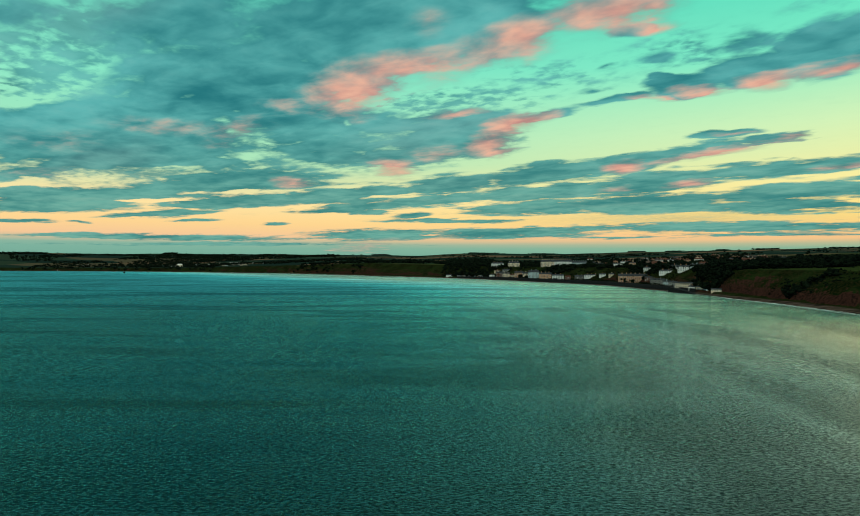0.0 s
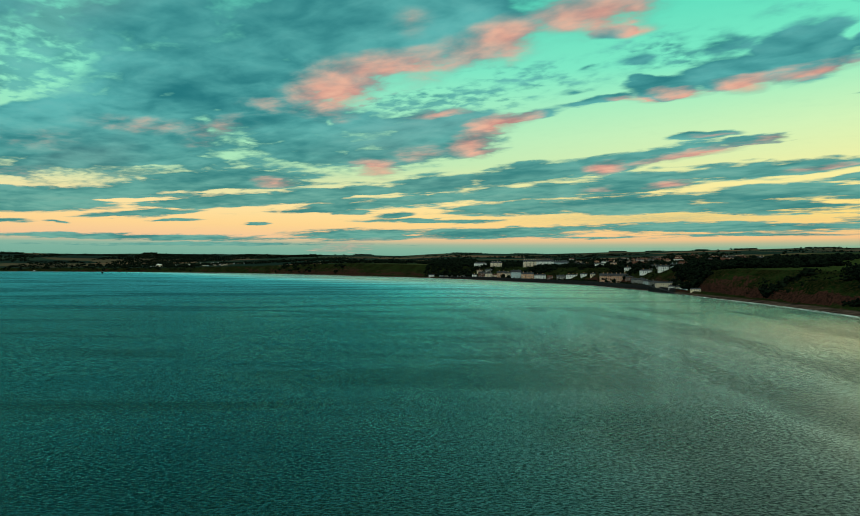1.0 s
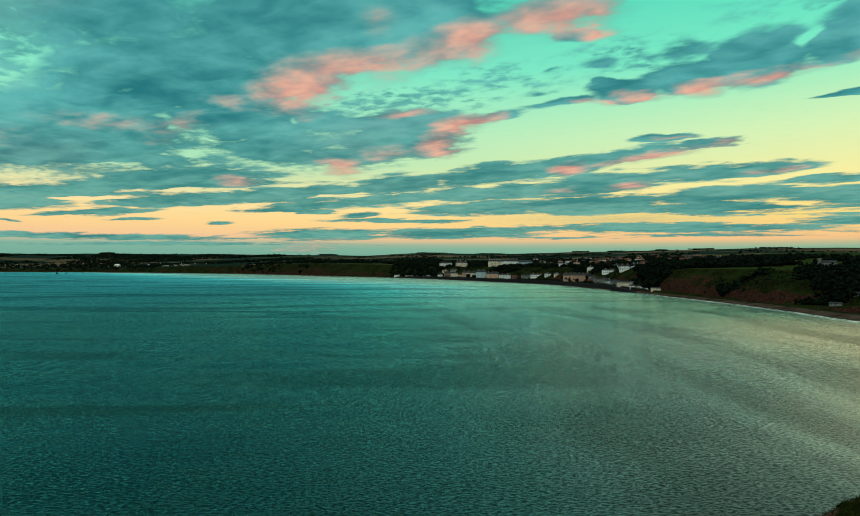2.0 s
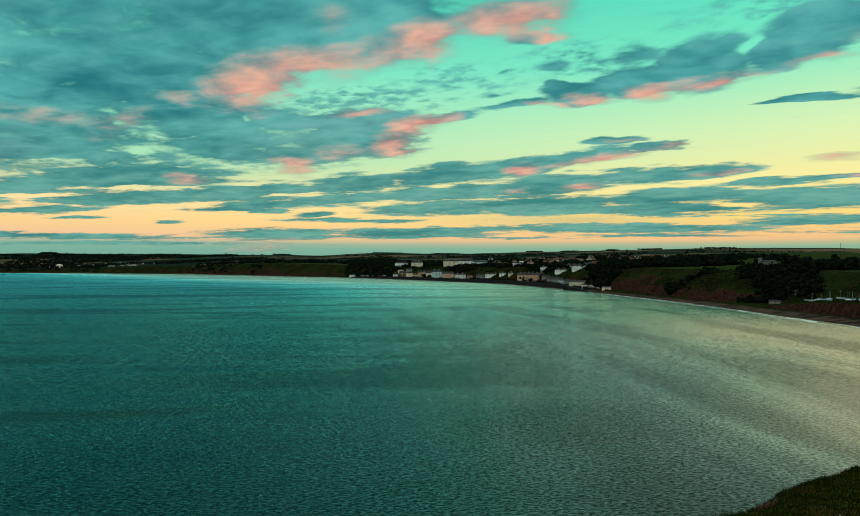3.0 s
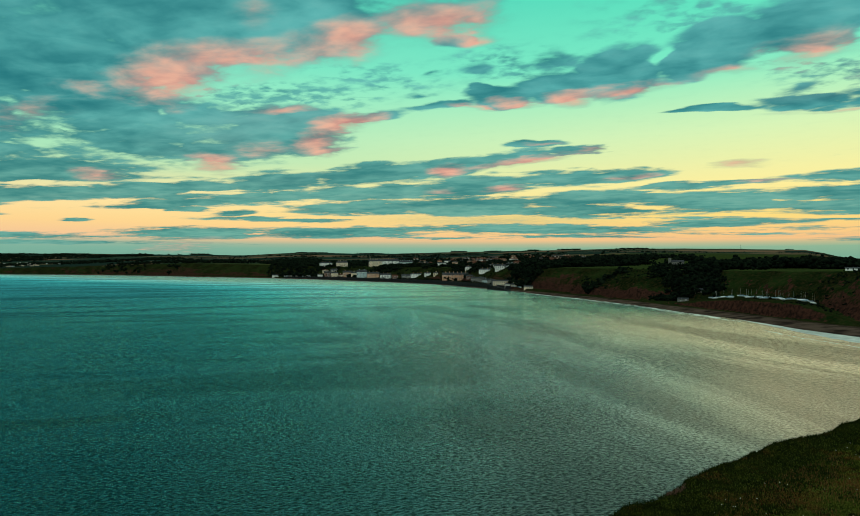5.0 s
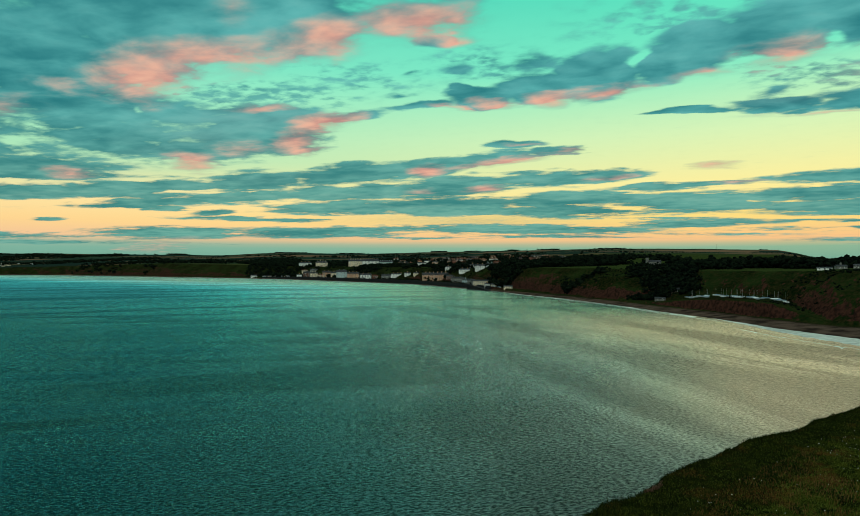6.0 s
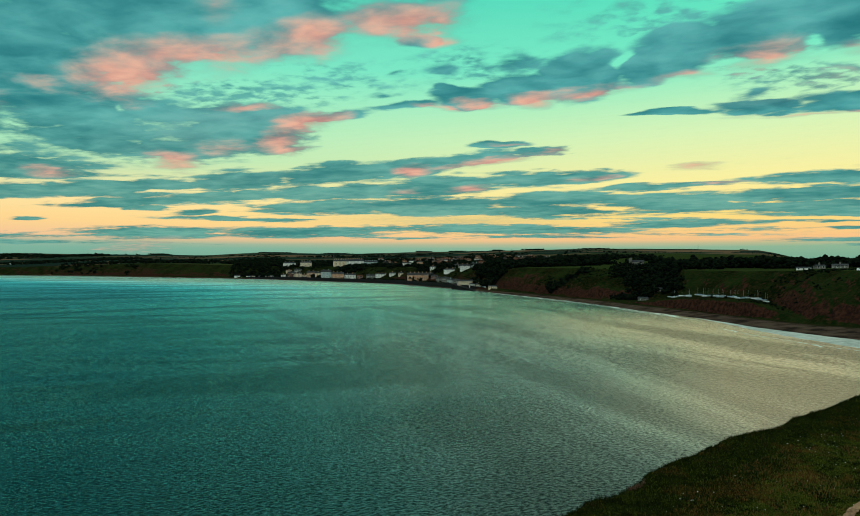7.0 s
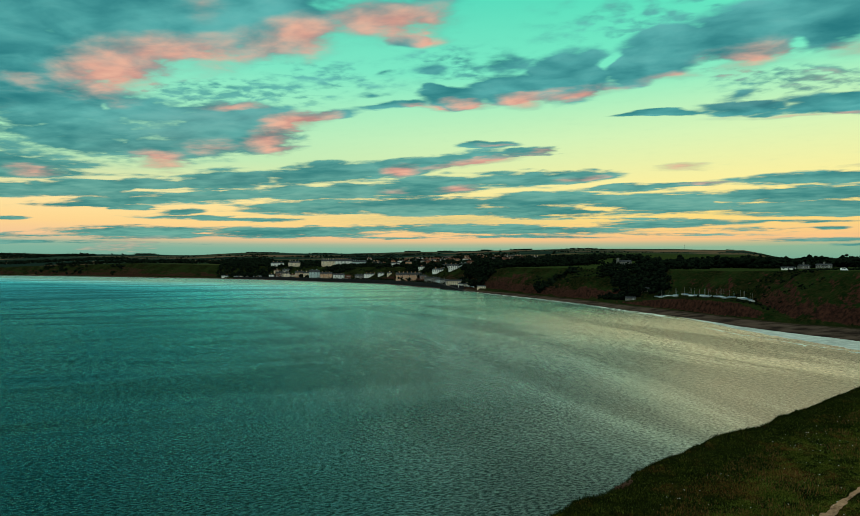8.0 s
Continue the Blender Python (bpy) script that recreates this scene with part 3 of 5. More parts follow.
CANVAS = worn("blue_boat_cover", (0.08, 0.14, 0.20, 1), (0.16, 0.26, 0.32, 1), 1.5, 0.8, 0.01)
RUBBER = worn("black_rubber", (0.012, 0.012, 0.012, 1), (0.03, 0.03, 0.03, 1), 4.0, 0.8, 0.002)
PLANK = worn("weathered_timber", (0.07, 0.055, 0.04, 1), (0.15, 0.12, 0.09, 1), 1.2, 0.9, 0.01)


def build_glass():
    m, g = material("window_glass")
    finish(g, (0.015, 0.020, 0.022, 1), 0.05, None, 0.0, 1.5, 0.5)
    return m


GLASS = build_glass()


# --- the lie of the land -------------------------------------------------
# The bay, by bearing from the viewpoint (degrees, clockwise from +y): distance of the water's edge,
# width of the beach, height and depth of the terrace behind it, run and height of the cliff, and the
# height of the far ridge.
BEARING = (-62, -36, -28, -21, -13, -5, 2, 6, 11, 16, 19.3, 22.9, 26, 30.5, 34, 38, 42.6, 46.8, 50.7, 55, 62, 75, 100)
SHORE = (4800, 4050, 3610, 3190, 2710, 2160, 1850, 1674, 1454, 1290, 1123, 985, 860, 744, 665, 580, 517, 460, 430, 406, 350, 250, 130)
BEACH = (25, 25, 25, 25, 25, 22, 18, 12, 9, 8, 8, 12, 34, 36, 38, 40, 42, 44, 50, 58, 50, 40, 30)
TERRACE = (2.6, 2.6, 2.6, 2.6, 2.6, 2.6, 4.5, 7.5, 7.5, 7.5, 7.5, 6.5, 4, 2.6, 2.6, 6, 13, 13, 2.6, 2.6, 2.6, 2.6, 2.6)
SHELF = (0, 0, 0, 0, 0, 0, 30, 70, 80, 80, 80, 70, 20, 0, 0, 36, 76, 80, 0, 0, 0, 0, 0)
RUN = (60, 40, 40, 60, 90, 110, 90, 90, 90, 90, 90, 90, 85, 90, 92, 86, 66, 60, 92, 50, 40, 40, 50)
CLIFF = (30, 18, 19, 22, 36, 46, 38, 34, 34, 34, 34, 34, 36, 36, 36, 35, 35, 35, 36, 37, 34, 31, 31)
RIDGE_AT = (-62, -36, -28, -22, -15, -8, -1, 4, 11, 18, 26, 33, 38, 44, 47, 48.3, 49.5, 51, 56, 100)
RIDGE = (105, 110, 106, 110, 110, 110, 106, 126, 118, 130, 141, 150, 149, 139, 131, 110, 82, 72, 66, 60)
RIDGE_R = 4650.0


def hash2(i, j, k):
    h = np.sin(i * 127.1 + j * 311.7 + k * 74.7) * 43758.5453
    return h - np.floor(h)


def value_noise(x, y, k=0):
    i, j = np.floor(x), np.floor(y)
    u, v = x - i, y - j
    u, v = u * u * (3 - 2 * u), v * v * (3 - 2 * v)
    a = hash2(i, j, k) * (1 - u) + hash2(i + 1, j, k) * u
    b = hash2(i, j + 1, k) * (1 - u) + hash2(i + 1, j + 1, k) * u
    return (a * (1 - v) + b * v) * 2 - 1


def fbm(x, y, k=0, octaves=4):
    total, amp = 0.0, 0.5
    for o in range(octaves):
        total = total + amp * value_noise(x * 2 ** o, y * 2 ** o, k + o)
        amp *= 0.5
    return total


def ease(v, a, b):
    t = np.clip((v - a) / (b - a), 0, 1)
    return t * t * (3 - 2 * t)


def bay(az, r):
    """Height of the mainland at a bearing and distance."""
    az, r = np.asarray(az, float), np.asarray(r, float)
    x, y = r * np.sin(np.radians(az)), r * np.cos(np.radians(az))
    k = {n: np.interp(az, BEARING, t) for n, t in (("s", SHORE), ("b", BEACH), ("t", TERRACE), ("d", SHELF), ("w", RUN), ("h", CLIFF))}
    s = r - k["s"] - 4 * fbm(x / 60, y / 60, 3)
    wild = ease(k["b"], 20, 40) + ease(-az, 4, 12)
    gully = fbm(x / 45, y / 45, 11) * 26 + fbm(x / 14, y / 14, 17) * 7
    z = np.where(s < 0, np.maximum(s * 0.06, -5), 2.4 * np.clip(s / k["b"], 0, 1))
    z = z + (k["t"] - 2.4) * ease(s, k["b"], k["b"] + 7)
    foot = k["b"] + 7 + k["d"]
    rise = np.clip((s + gully * wild * 0.9 - foot) / k["w"], 0, 1)
    z = z + (k["h"] - k["t"]) * (0.55 * (1 - (1 - rise) ** 2) + 0.45 * rise)
    z = z + (fbm(x / 11, y / 11, 23) * 3.0 + fbm(x / 4, y / 4, 27) * 1.3) * ease(rise, 0.02, 0.2) * (1 - ease(rise, 0.8, 1.0))
    top = k["s"] + foot + k["w"]
    u = np.clip((r - top) / (RIDGE_R - top), 0, 1)
    ridge = np.interp(az, RIDGE_AT, RIDGE) + 3.0 * fbm(az / 2.2, 0 * az, 31)
    z = z + (ridge - k["h"]) * u ** 1.15 + u * (1 - u) * 40 * fbm(x / 700, y / 700, 41)
    return np.where(r > RIDGE_R, z - (r - RIDGE_R) * 0.04, z)


def spot(az, r, lift=0.0):
    """A place on the mainland."""
    a = radians(az)
    return Vector((r * math.sin(a), r * math.cos(a), float(bay(az, r)) + lift))


# ---- building helpers ----
def link(name, mesh, mat=None, parent=None, label="", smooth=False):
    if mat is not None and not mesh.materials:
        mesh.materials.append(mat)
    if smooth:
        mesh.shade_smooth()
    ob = new(name, mesh)
    ob.parent = parent
    if label:
        tagged(ob, label)
    return ob


def part(name, bm, mat, parent=None, label="", smooth=False):
    mesh = bpy.data.meshes.new(name)
    bm.to_mesh(mesh)
    bm.free()
    return link(name, mesh, mat, parent, label, smooth)


def arrays(name, verts, faces, mat, smooth=False):
    """A mesh object from numpy arrays of places and equal-sided faces."""
    mesh = bpy.data.meshes.new(name)
    verts, faces = np.asarray(verts, np.float32), np.asarray(faces, np.int32)
    n = faces.shape[1]
    mesh.vertices.add(len(verts))
    mesh.vertices.foreach_set("co", verts.ravel())
    mesh.loops.add(faces.size)
    mesh.loops.foreach_set("vertex_index", faces.ravel())
    mesh.polygons.add(len(faces))
    mesh.polygons.foreach_set("loop_start", np.arange(0, faces.size, n, dtype=np.int32))
    mesh.update(calc_edges=True)
    mesh.validate()
    return link(name, mesh, mat, None, "", smooth)


def empty(name, m, label, category, group=""):
    ob = new(name)
    ob.matrix_world = m
    return tagged(ob, label, category, group)


def block(bm, x0, x1, y0, y1, z0, z1):
    v = [bm.verts.new((x, y, z)) for z in (z0, z1) for x, y in ((x0, y0), (x1, y0), (x1, y1), (x0, y1))]
    for f in ((3, 2, 1, 0), (4, 5, 6, 7), (0, 1, 5, 4), (1, 2, 6, 5), (2, 3, 7, 6), (3, 0, 4, 7)):
        bm.faces.new([v[i] for i in f])
    return v


def boxed(x0, x1, y0, y1, z0, z1, bevel=0.0):
    bm = bmesh.new()
    block(bm, x0, x1, y0, y1, z0, z1)
    if bevel:
        bmesh.ops.bevel(bm, geom=bm.edges[:], offset=bevel, segments=1, affect="EDGES")
    return bm


def grid_faces(rows, cols):
    i = np.arange((rows - 1) * (cols - 1))
    a = i // (cols - 1) * cols + i % (cols - 1)
    return np.stack([a, a + 1, a + cols + 1, a + cols], 1)


rng = np.random.default_rng(7)

# ---- sea and land ----
sea_r = np.array([20, 60, 100, 150, 220, 320, 480, 720, 1100, 1700, 2600, 4000, 6500, 12000, 30000.0])
sea_a = np.radians(np.arange(0, 361, 5.0))
rr, aa = np.meshgrid(sea_r, sea_a, indexing="ij")
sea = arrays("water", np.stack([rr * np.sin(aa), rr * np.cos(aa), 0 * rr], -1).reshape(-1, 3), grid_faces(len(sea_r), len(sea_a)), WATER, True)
tagged(sea, "rippled dark teal sea water filling a wide bay", "water", kind="structure")

land_a = np.concatenate([np.arange(-62, -37, 1.0), np.arange(-37, 24, 0.25), np.arange(24, 57.5, 0.12), np.arange(58, 101, 1.5)])
land_s = np.concatenate([[-70, -35, -15, -6], np.arange(0, 260, 4.0), np.geomspace(262, 1200, 26)])
shore = np.interp(land_a, BEARING, SHORE)
near_rows = shore[None, :] + land_s[:, None]
u = np.linspace(0, 1, 42)[1:, None] ** 1.1
far_rows = near_rows[-1][None, :] + (np.maximum(RIDGE_R, near_rows[-1] + 200)[None, :] - near_rows[-1][None, :]) * u
last = far_rows[-1][None, :] + np.array([60, 200, 500, 1200])[:, None]
rr = np.concatenate([near_rows, far_rows, last])
aa = np.broadcast_to(land_a[None, :], rr.shape)
zz = bay(aa, rr)
land = arrays("ground", np.stack([rr * np.sin(np.radians(aa)), rr * np.cos(np.radians(aa)), zz], -1).reshape(-1, 3), grid_faces(*rr.shape), LAND, True)
tagged(land, "coastal land with clay cliffs, grass slopes and patchwork fields rising to low hills", "land", kind="structure")


# ---- surf ----
def surf(az0, az1, off, width, seed, gaps):
    """A broken line of foam along the beach."""
    a = np.arange(az0, az1, 0.05)
    x = np.interp(a, BEARING, SHORE)
    w = width * (0.55 + 1.3 * fbm(a * 2.3, 0 * a, seed)) * np.clip((value_noise(a * 0.9, 0 * a, seed + 5) + gaps) * 3, 0, 1)
    inner = x + off + 4 * fbm(a * 3.1, 0 * a, seed + 9)
    wob = 1.2 * value_noise(a * 9, 0 * a, seed + 2)
    rows = np.stack([inner - np.maximum(w, 0.02) + wob, inner - 0.3 * np.maximum(w, 0.02), inner + wob * 0.4])
    z = np.array([0.02, 0.14, 0.03])[:, None] + 0 * rows
    verts = np.stack([rows * np.sin(np.radians(a)), rows * np.cos(np.radians(a)), z], -1).reshape(-1, 3)
    ob = arrays("surf", verts, grid_faces(*rows.shape), FOAM, True)
    tagged(ob, "thin broken line of white surf along the beach", "surf", "surf lines", "stuff")


def wash(az0, az1):
    """The wide sheet of foam that the last wave has left on the sand."""
    a = np.arange(az0, az1, 0.04)
    shore = np.interp(a, BEARING, SHORE)
    w = np.interp(a, (42.2, 45, 48.5, 55, 64), (0.3, 14, 28, 44, 48)) * (1 + 0.10 * fbm(a * 1.7, 0 * a, 33))
    inner = shore + 2 * fbm(a * 1.3, 0 * a, 35)
    outer = inner - w + 1.6 * fbm(a * 5, 0 * a, 37)
    share = np.array([0, 0.06, 0.25, 0.5, 0.75, 0.94, 1.0])[:, None]
    rows = outer[None] + (inner - outer)[None] * share
    z = np.array([0.02, 0.16, 0.10, 0.12, 0.10, 0.12, 0.03])[:, None] + 0.04 * fbm(rows / 5, a[None] * 3 + 0 * rows, 39)
    verts = np.stack([rows * np.sin(np.radians(a)), rows * np.cos(np.radians(a)), z], -1).reshape(-1, 3)
    tagged(arrays("surf", verts, grid_faces(*rows.shape), FOAM, True), "wide sheet of white foam spread along the beach", "surf", "surf lines", "stuff")


surf(-40, 6, -4, 10, 2, 0.65)
surf(5, 27, -3, 6, 14, 0.35)
surf(25, 41, -4, 9, 27, 0.6)
wash(42.2, 64)
surf(44, 62, -52, 4, 41, 0.1)
surf(27, 43, -16, 3, 51, 0.0)


# ---- woods ----
def ico(level):
    bm = bmesh.new()
    bmesh.ops.create_icosphere(bm, subdivisions=level, radius=1.0)
    bm.verts.ensure_lookup_table()
    v = np.array([p.co[:] for p in bm.verts])
    f = np.array([[q.index for q in face.verts] for face in bm.faces])
    bm.free()
    return v, f


ICO = {1: ico(1), 2: ico(2)}


def crowns(name, feet, height, level, clumps, label, mat=None, category="trees"):
    """Many tree crowns of several ragged clumps each, joined: a wood that nobody could count."""
    base, tri = ICO[level]
    feet, height = np.asarray(feet), np.asarray(height)
    n, k = len(feet), clumps
    spread = rng.normal(0, 1, (n, k, 3)) * np.array([0.24, 0.24, 0.17])
    centre = feet[:, None, :] + (spread + np.array([0, 0, 0.42])) * height[:, None, None]
    size = height[:, None] * rng.uniform(0.16, 0.34, (n, k)) * (5.0 / k) ** 0.4
    centre, size = centre.reshape(-1, 3), size.reshape(-1)
    jag = rng.uniform(0.62, 1.25, (len(centre), len(base), 1))
    verts = centre[:, None, :] + base[None] * jag * size[:, None, None] * np.array([1.1, 1.1, 0.9])
    faces = tri[None] + (np.arange(len(centre)) * len(base))[:, None, None]
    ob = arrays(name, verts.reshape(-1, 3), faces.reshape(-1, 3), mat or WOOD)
    return tagged(ob, label, category, kind="stuff")


def wood(name, az0, az1, r0, r1, count, h0, h1, label, level=1, clumps=5, cut=-0.1, grain=120.0, clear=True):
    a, r = rng.uniform(az0, az1, count), np.sqrt(rng.uniform(r0 ** 2, r1 ** 2, count))
    x, y = r * np.sin(np.radians(a)), r * np.cos(np.radians(a))
    keep = (fbm(x / grain, y / grain, 61) > cut) & (r > np.interp(a, BEARING, SHORE) + np.interp(a, BEARING, BEACH) + 14)
    inset = np.minimum(np.minimum(a - az0, az1 - a) * 0.01745 * r, np.minimum(r - r0, r1 - r))
    keep &= inset > 9 + 22 * fbm(x / 22, y / 22, 63)
    for ca, cr, cw in CLEARINGS if clear else ():
        keep &= ~((np.abs(a - ca) * cr * 0.01745 < cw / 2 + 5) & (r > cr - 24) & (r < cr + 12))
    a, r, x, y = a[keep], r[keep], x[keep], y[keep]
    h = rng.uniform(h0, h1, len(a)) * (1 + 0.25 * fbm(x / 40, y / 40, 71))
    return crowns(name, np.stack([x, y, bay(a, r) - 0.08 * h], -1), h, level, clumps, label)


# ground kept open in front of the larger houses: bearing, distance, width
CLEARINGS = (
    (6.27, 1865, 36), (7.74, 1808, 33), (6.3, 1790, 40), (7.5, 1640, 60), (9.6, 1546, 90), (11.7, 1466, 40),
    (14.1, 1440, 60), (12.2, 1680, 130), (18.2, 1276, 56), (20.4, 1200, 50), (22.6, 1178, 46), (23.85, 1230, 16),
    (22.4, 1034, 30), (37.6, 990, 34), (51.3, 700, 40), (50.2, 648, 14),
)
DARK = "dense dark green deciduous wood"
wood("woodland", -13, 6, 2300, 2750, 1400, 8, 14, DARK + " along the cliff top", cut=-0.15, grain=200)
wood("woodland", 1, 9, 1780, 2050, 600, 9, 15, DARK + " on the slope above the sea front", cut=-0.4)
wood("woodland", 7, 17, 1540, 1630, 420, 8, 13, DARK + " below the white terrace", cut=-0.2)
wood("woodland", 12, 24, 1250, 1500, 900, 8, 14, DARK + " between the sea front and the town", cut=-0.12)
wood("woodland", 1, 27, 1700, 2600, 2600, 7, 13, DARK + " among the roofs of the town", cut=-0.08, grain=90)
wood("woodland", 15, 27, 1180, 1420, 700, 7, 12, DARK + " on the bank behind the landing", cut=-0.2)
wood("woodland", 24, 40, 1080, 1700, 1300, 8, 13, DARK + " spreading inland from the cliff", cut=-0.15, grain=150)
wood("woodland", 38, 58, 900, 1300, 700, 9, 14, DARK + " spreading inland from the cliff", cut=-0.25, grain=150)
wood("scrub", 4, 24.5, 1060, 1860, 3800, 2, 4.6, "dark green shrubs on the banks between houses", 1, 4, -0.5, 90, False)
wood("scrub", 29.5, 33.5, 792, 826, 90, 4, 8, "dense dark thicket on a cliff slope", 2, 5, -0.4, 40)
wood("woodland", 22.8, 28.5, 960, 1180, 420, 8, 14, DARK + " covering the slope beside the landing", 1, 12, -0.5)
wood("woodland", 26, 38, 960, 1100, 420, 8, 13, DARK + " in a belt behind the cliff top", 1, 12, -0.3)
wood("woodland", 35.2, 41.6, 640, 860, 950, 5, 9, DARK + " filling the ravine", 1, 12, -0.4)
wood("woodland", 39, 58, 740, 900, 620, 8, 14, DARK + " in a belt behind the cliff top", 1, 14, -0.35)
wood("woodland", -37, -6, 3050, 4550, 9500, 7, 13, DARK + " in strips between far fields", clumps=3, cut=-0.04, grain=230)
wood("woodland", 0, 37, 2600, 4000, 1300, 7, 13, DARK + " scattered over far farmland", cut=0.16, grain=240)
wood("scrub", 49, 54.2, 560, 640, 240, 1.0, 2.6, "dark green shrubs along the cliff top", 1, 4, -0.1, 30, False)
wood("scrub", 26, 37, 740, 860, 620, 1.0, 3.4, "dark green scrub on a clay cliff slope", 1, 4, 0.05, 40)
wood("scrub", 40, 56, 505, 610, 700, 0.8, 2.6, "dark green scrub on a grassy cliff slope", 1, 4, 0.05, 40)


def hedges(name, count, az0, az1, r0, r1, label):
    feet, tall = [], []
    for _ in range(count):
        a, r = rng.uniform(az0, az1), rng.uniform(r0, r1)
        x, y = r * math.sin(radians(a)), r * math.cos(radians(a))
        turn = radians(25) + (math.pi / 2 if rng.random() < 0.35 else 0) + rng.normal(0, 0.1)
        for s in np.arange(0, rng.uniform(150, 520), 7.0):
            px, py = x + s * math.cos(turn), y - s * math.sin(turn)
            feet.append((px, py, float(bay(math.degrees(math.atan2(px, py)), math.hypot(px, py)))))
            tall.append(rng.uniform(2.5, 5) if rng.random() < 0.85 else rng.uniform(6, 10))
    tagged(crowns(name, feet, tall, 1, 2, label), category="hedge")


hedges("hedgerows", 30, -36, 48, 2700, 4600, "dark hedgerows with single trees between far fields")


def copse(az0, az1, count, h, label):
    a = rng.uniform(az0, az1, count)
    a = np.where(rng.random(count) < 0.8, (az0 + az1) / 2 + (a - (az0 + az1) / 2) * 0.7, a)
    r = np.full(count, RIDGE_R - 25) + rng.uniform(-60, 15, count)
    feet = np.stack([r * np.sin(np.radians(a)), r * np.cos(np.radians(a)), bay(a, r) - 0.1 * h], -1)
    crowns("copse", feet, rng.uniform(0.7, 1.1, count) * h, 1, 5, label)


ON_RIDGE = "dark copse standing on the far ridge"
for row in ((-23.4, -22, 16, 15), (-5.4, -3.5, 26, 11), (-15.2, -14, 8, 8), (17.5, 19.5, 20, 11), (24.6, 26, 18, 11), (27.5, 29.8, 26, 12), (32.5, 35.2, 26, 10), (-36, -31, 60, 10), (3, 7, 40, 9), (9, 12, 26, 9), (20.5, 22.5, 16, 9), (45.6, 46.4, 8, 7)):
    copse(row[0], row[1], row[2] * 4, row[3], ON_RIDGE)


# ---- houses ----
WINDOWS = {}


def window_mesh(w, h):
    key = (round(w, 1), round(h, 1))
    if key not in WINDOWS:
        bm = bmesh.new()
        block(bm, -w / 2, w / 2, -0.06, 0.25, 0, h)
        mesh = bpy.data.meshes.new("window")
        bm.to_mesh(mesh)
        bm.free()
        mesh.materials.append(GLASS)
        frame_bm = bmesh.new()
        for x0, x1, z0, z1 in ((-w / 2 - 0.12, -w / 2, -0.15, h + 0.12), (w / 2, w / 2 + 0.12, -0.15, h + 0.12), (-w / 2, w / 2, -0.15, 0), (-w / 2, w / 2, h, h + 0.12), (-w / 2, w / 2, h / 2 - 0.05, h / 2 + 0.05)):
            block(frame_bm, x0, x1, -0.12, 0.2, z0, z1)
        trim = bpy.data.meshes.new("window_frame")
        frame_bm.to_mesh(trim)
        frame_bm.free()
        trim.materials.append(WHITE)
        WINDOWS[key] = (mesh, trim)
    return WINDOWS[key]


def put_window(parent, x, y, z, w, h, turn=0.0, framed=True):
    mesh, trim = window_mesh(w, h)
    pane = link("window", mesh, None, parent)
    pane.matrix_local = pose(x, y, z, 0, 0, turn)
    if framed:
        link("window_frame", trim, None, pane)


def gable_roof(w, d, z0, z1, over=0.4, hip=0.0, thick=0.25):
    """A pitched roof; hip draws its ends in."""
    bm = bmesh.new()
    x, y = w / 2 + over, d / 2 + over
    low = [bm.verts.new(p) for p in ((-x, -y, z0), (x, -y, z0), (x, y, z0), (-x, y, z0))]
    eave = [bm.verts.new((p.co.x, p.co.y, z0 + thick)) for p in low]
    a, b = bm.verts.new((-x + hip, 0, z1)), bm.verts.new((x - hip, 0, z1))
    bm.faces.new(low[::-1])
    for i in range(4):
        bm.faces.new((low[i], low[(i + 1) % 4], eave[(i + 1) % 4], eave[i]))
    bm.faces.new((eave[0], eave[1], b, a))
    bm.faces.new((eave[1], eave[2], b))
    bm.faces.new((eave[2], eave[3], a, b))
    bm.faces.new((eave[3], eave[0], a))
    return bm


def chimney_bm(x, y, z0, z1, w=1.3, d=0.8):
    bm = bmesh.new()
    block(bm, x - w / 2, x + w / 2, y - d / 2, y + d / 2, z0, z1)
    block(bm, x - w / 2 - 0.1, x + w / 2 + 0.1, y - d / 2 - 0.1, y + d / 2 + 0.1, z1, z1 + 0.25)
    for i in (-1, 0, 1):
        block(bm, x + i * w * 0.3 - 0.13, x + i * w * 0.3 + 0.13, y - 0.13, y + 0.13, z1 + 0.25, z1 + 0.8)
    return bm


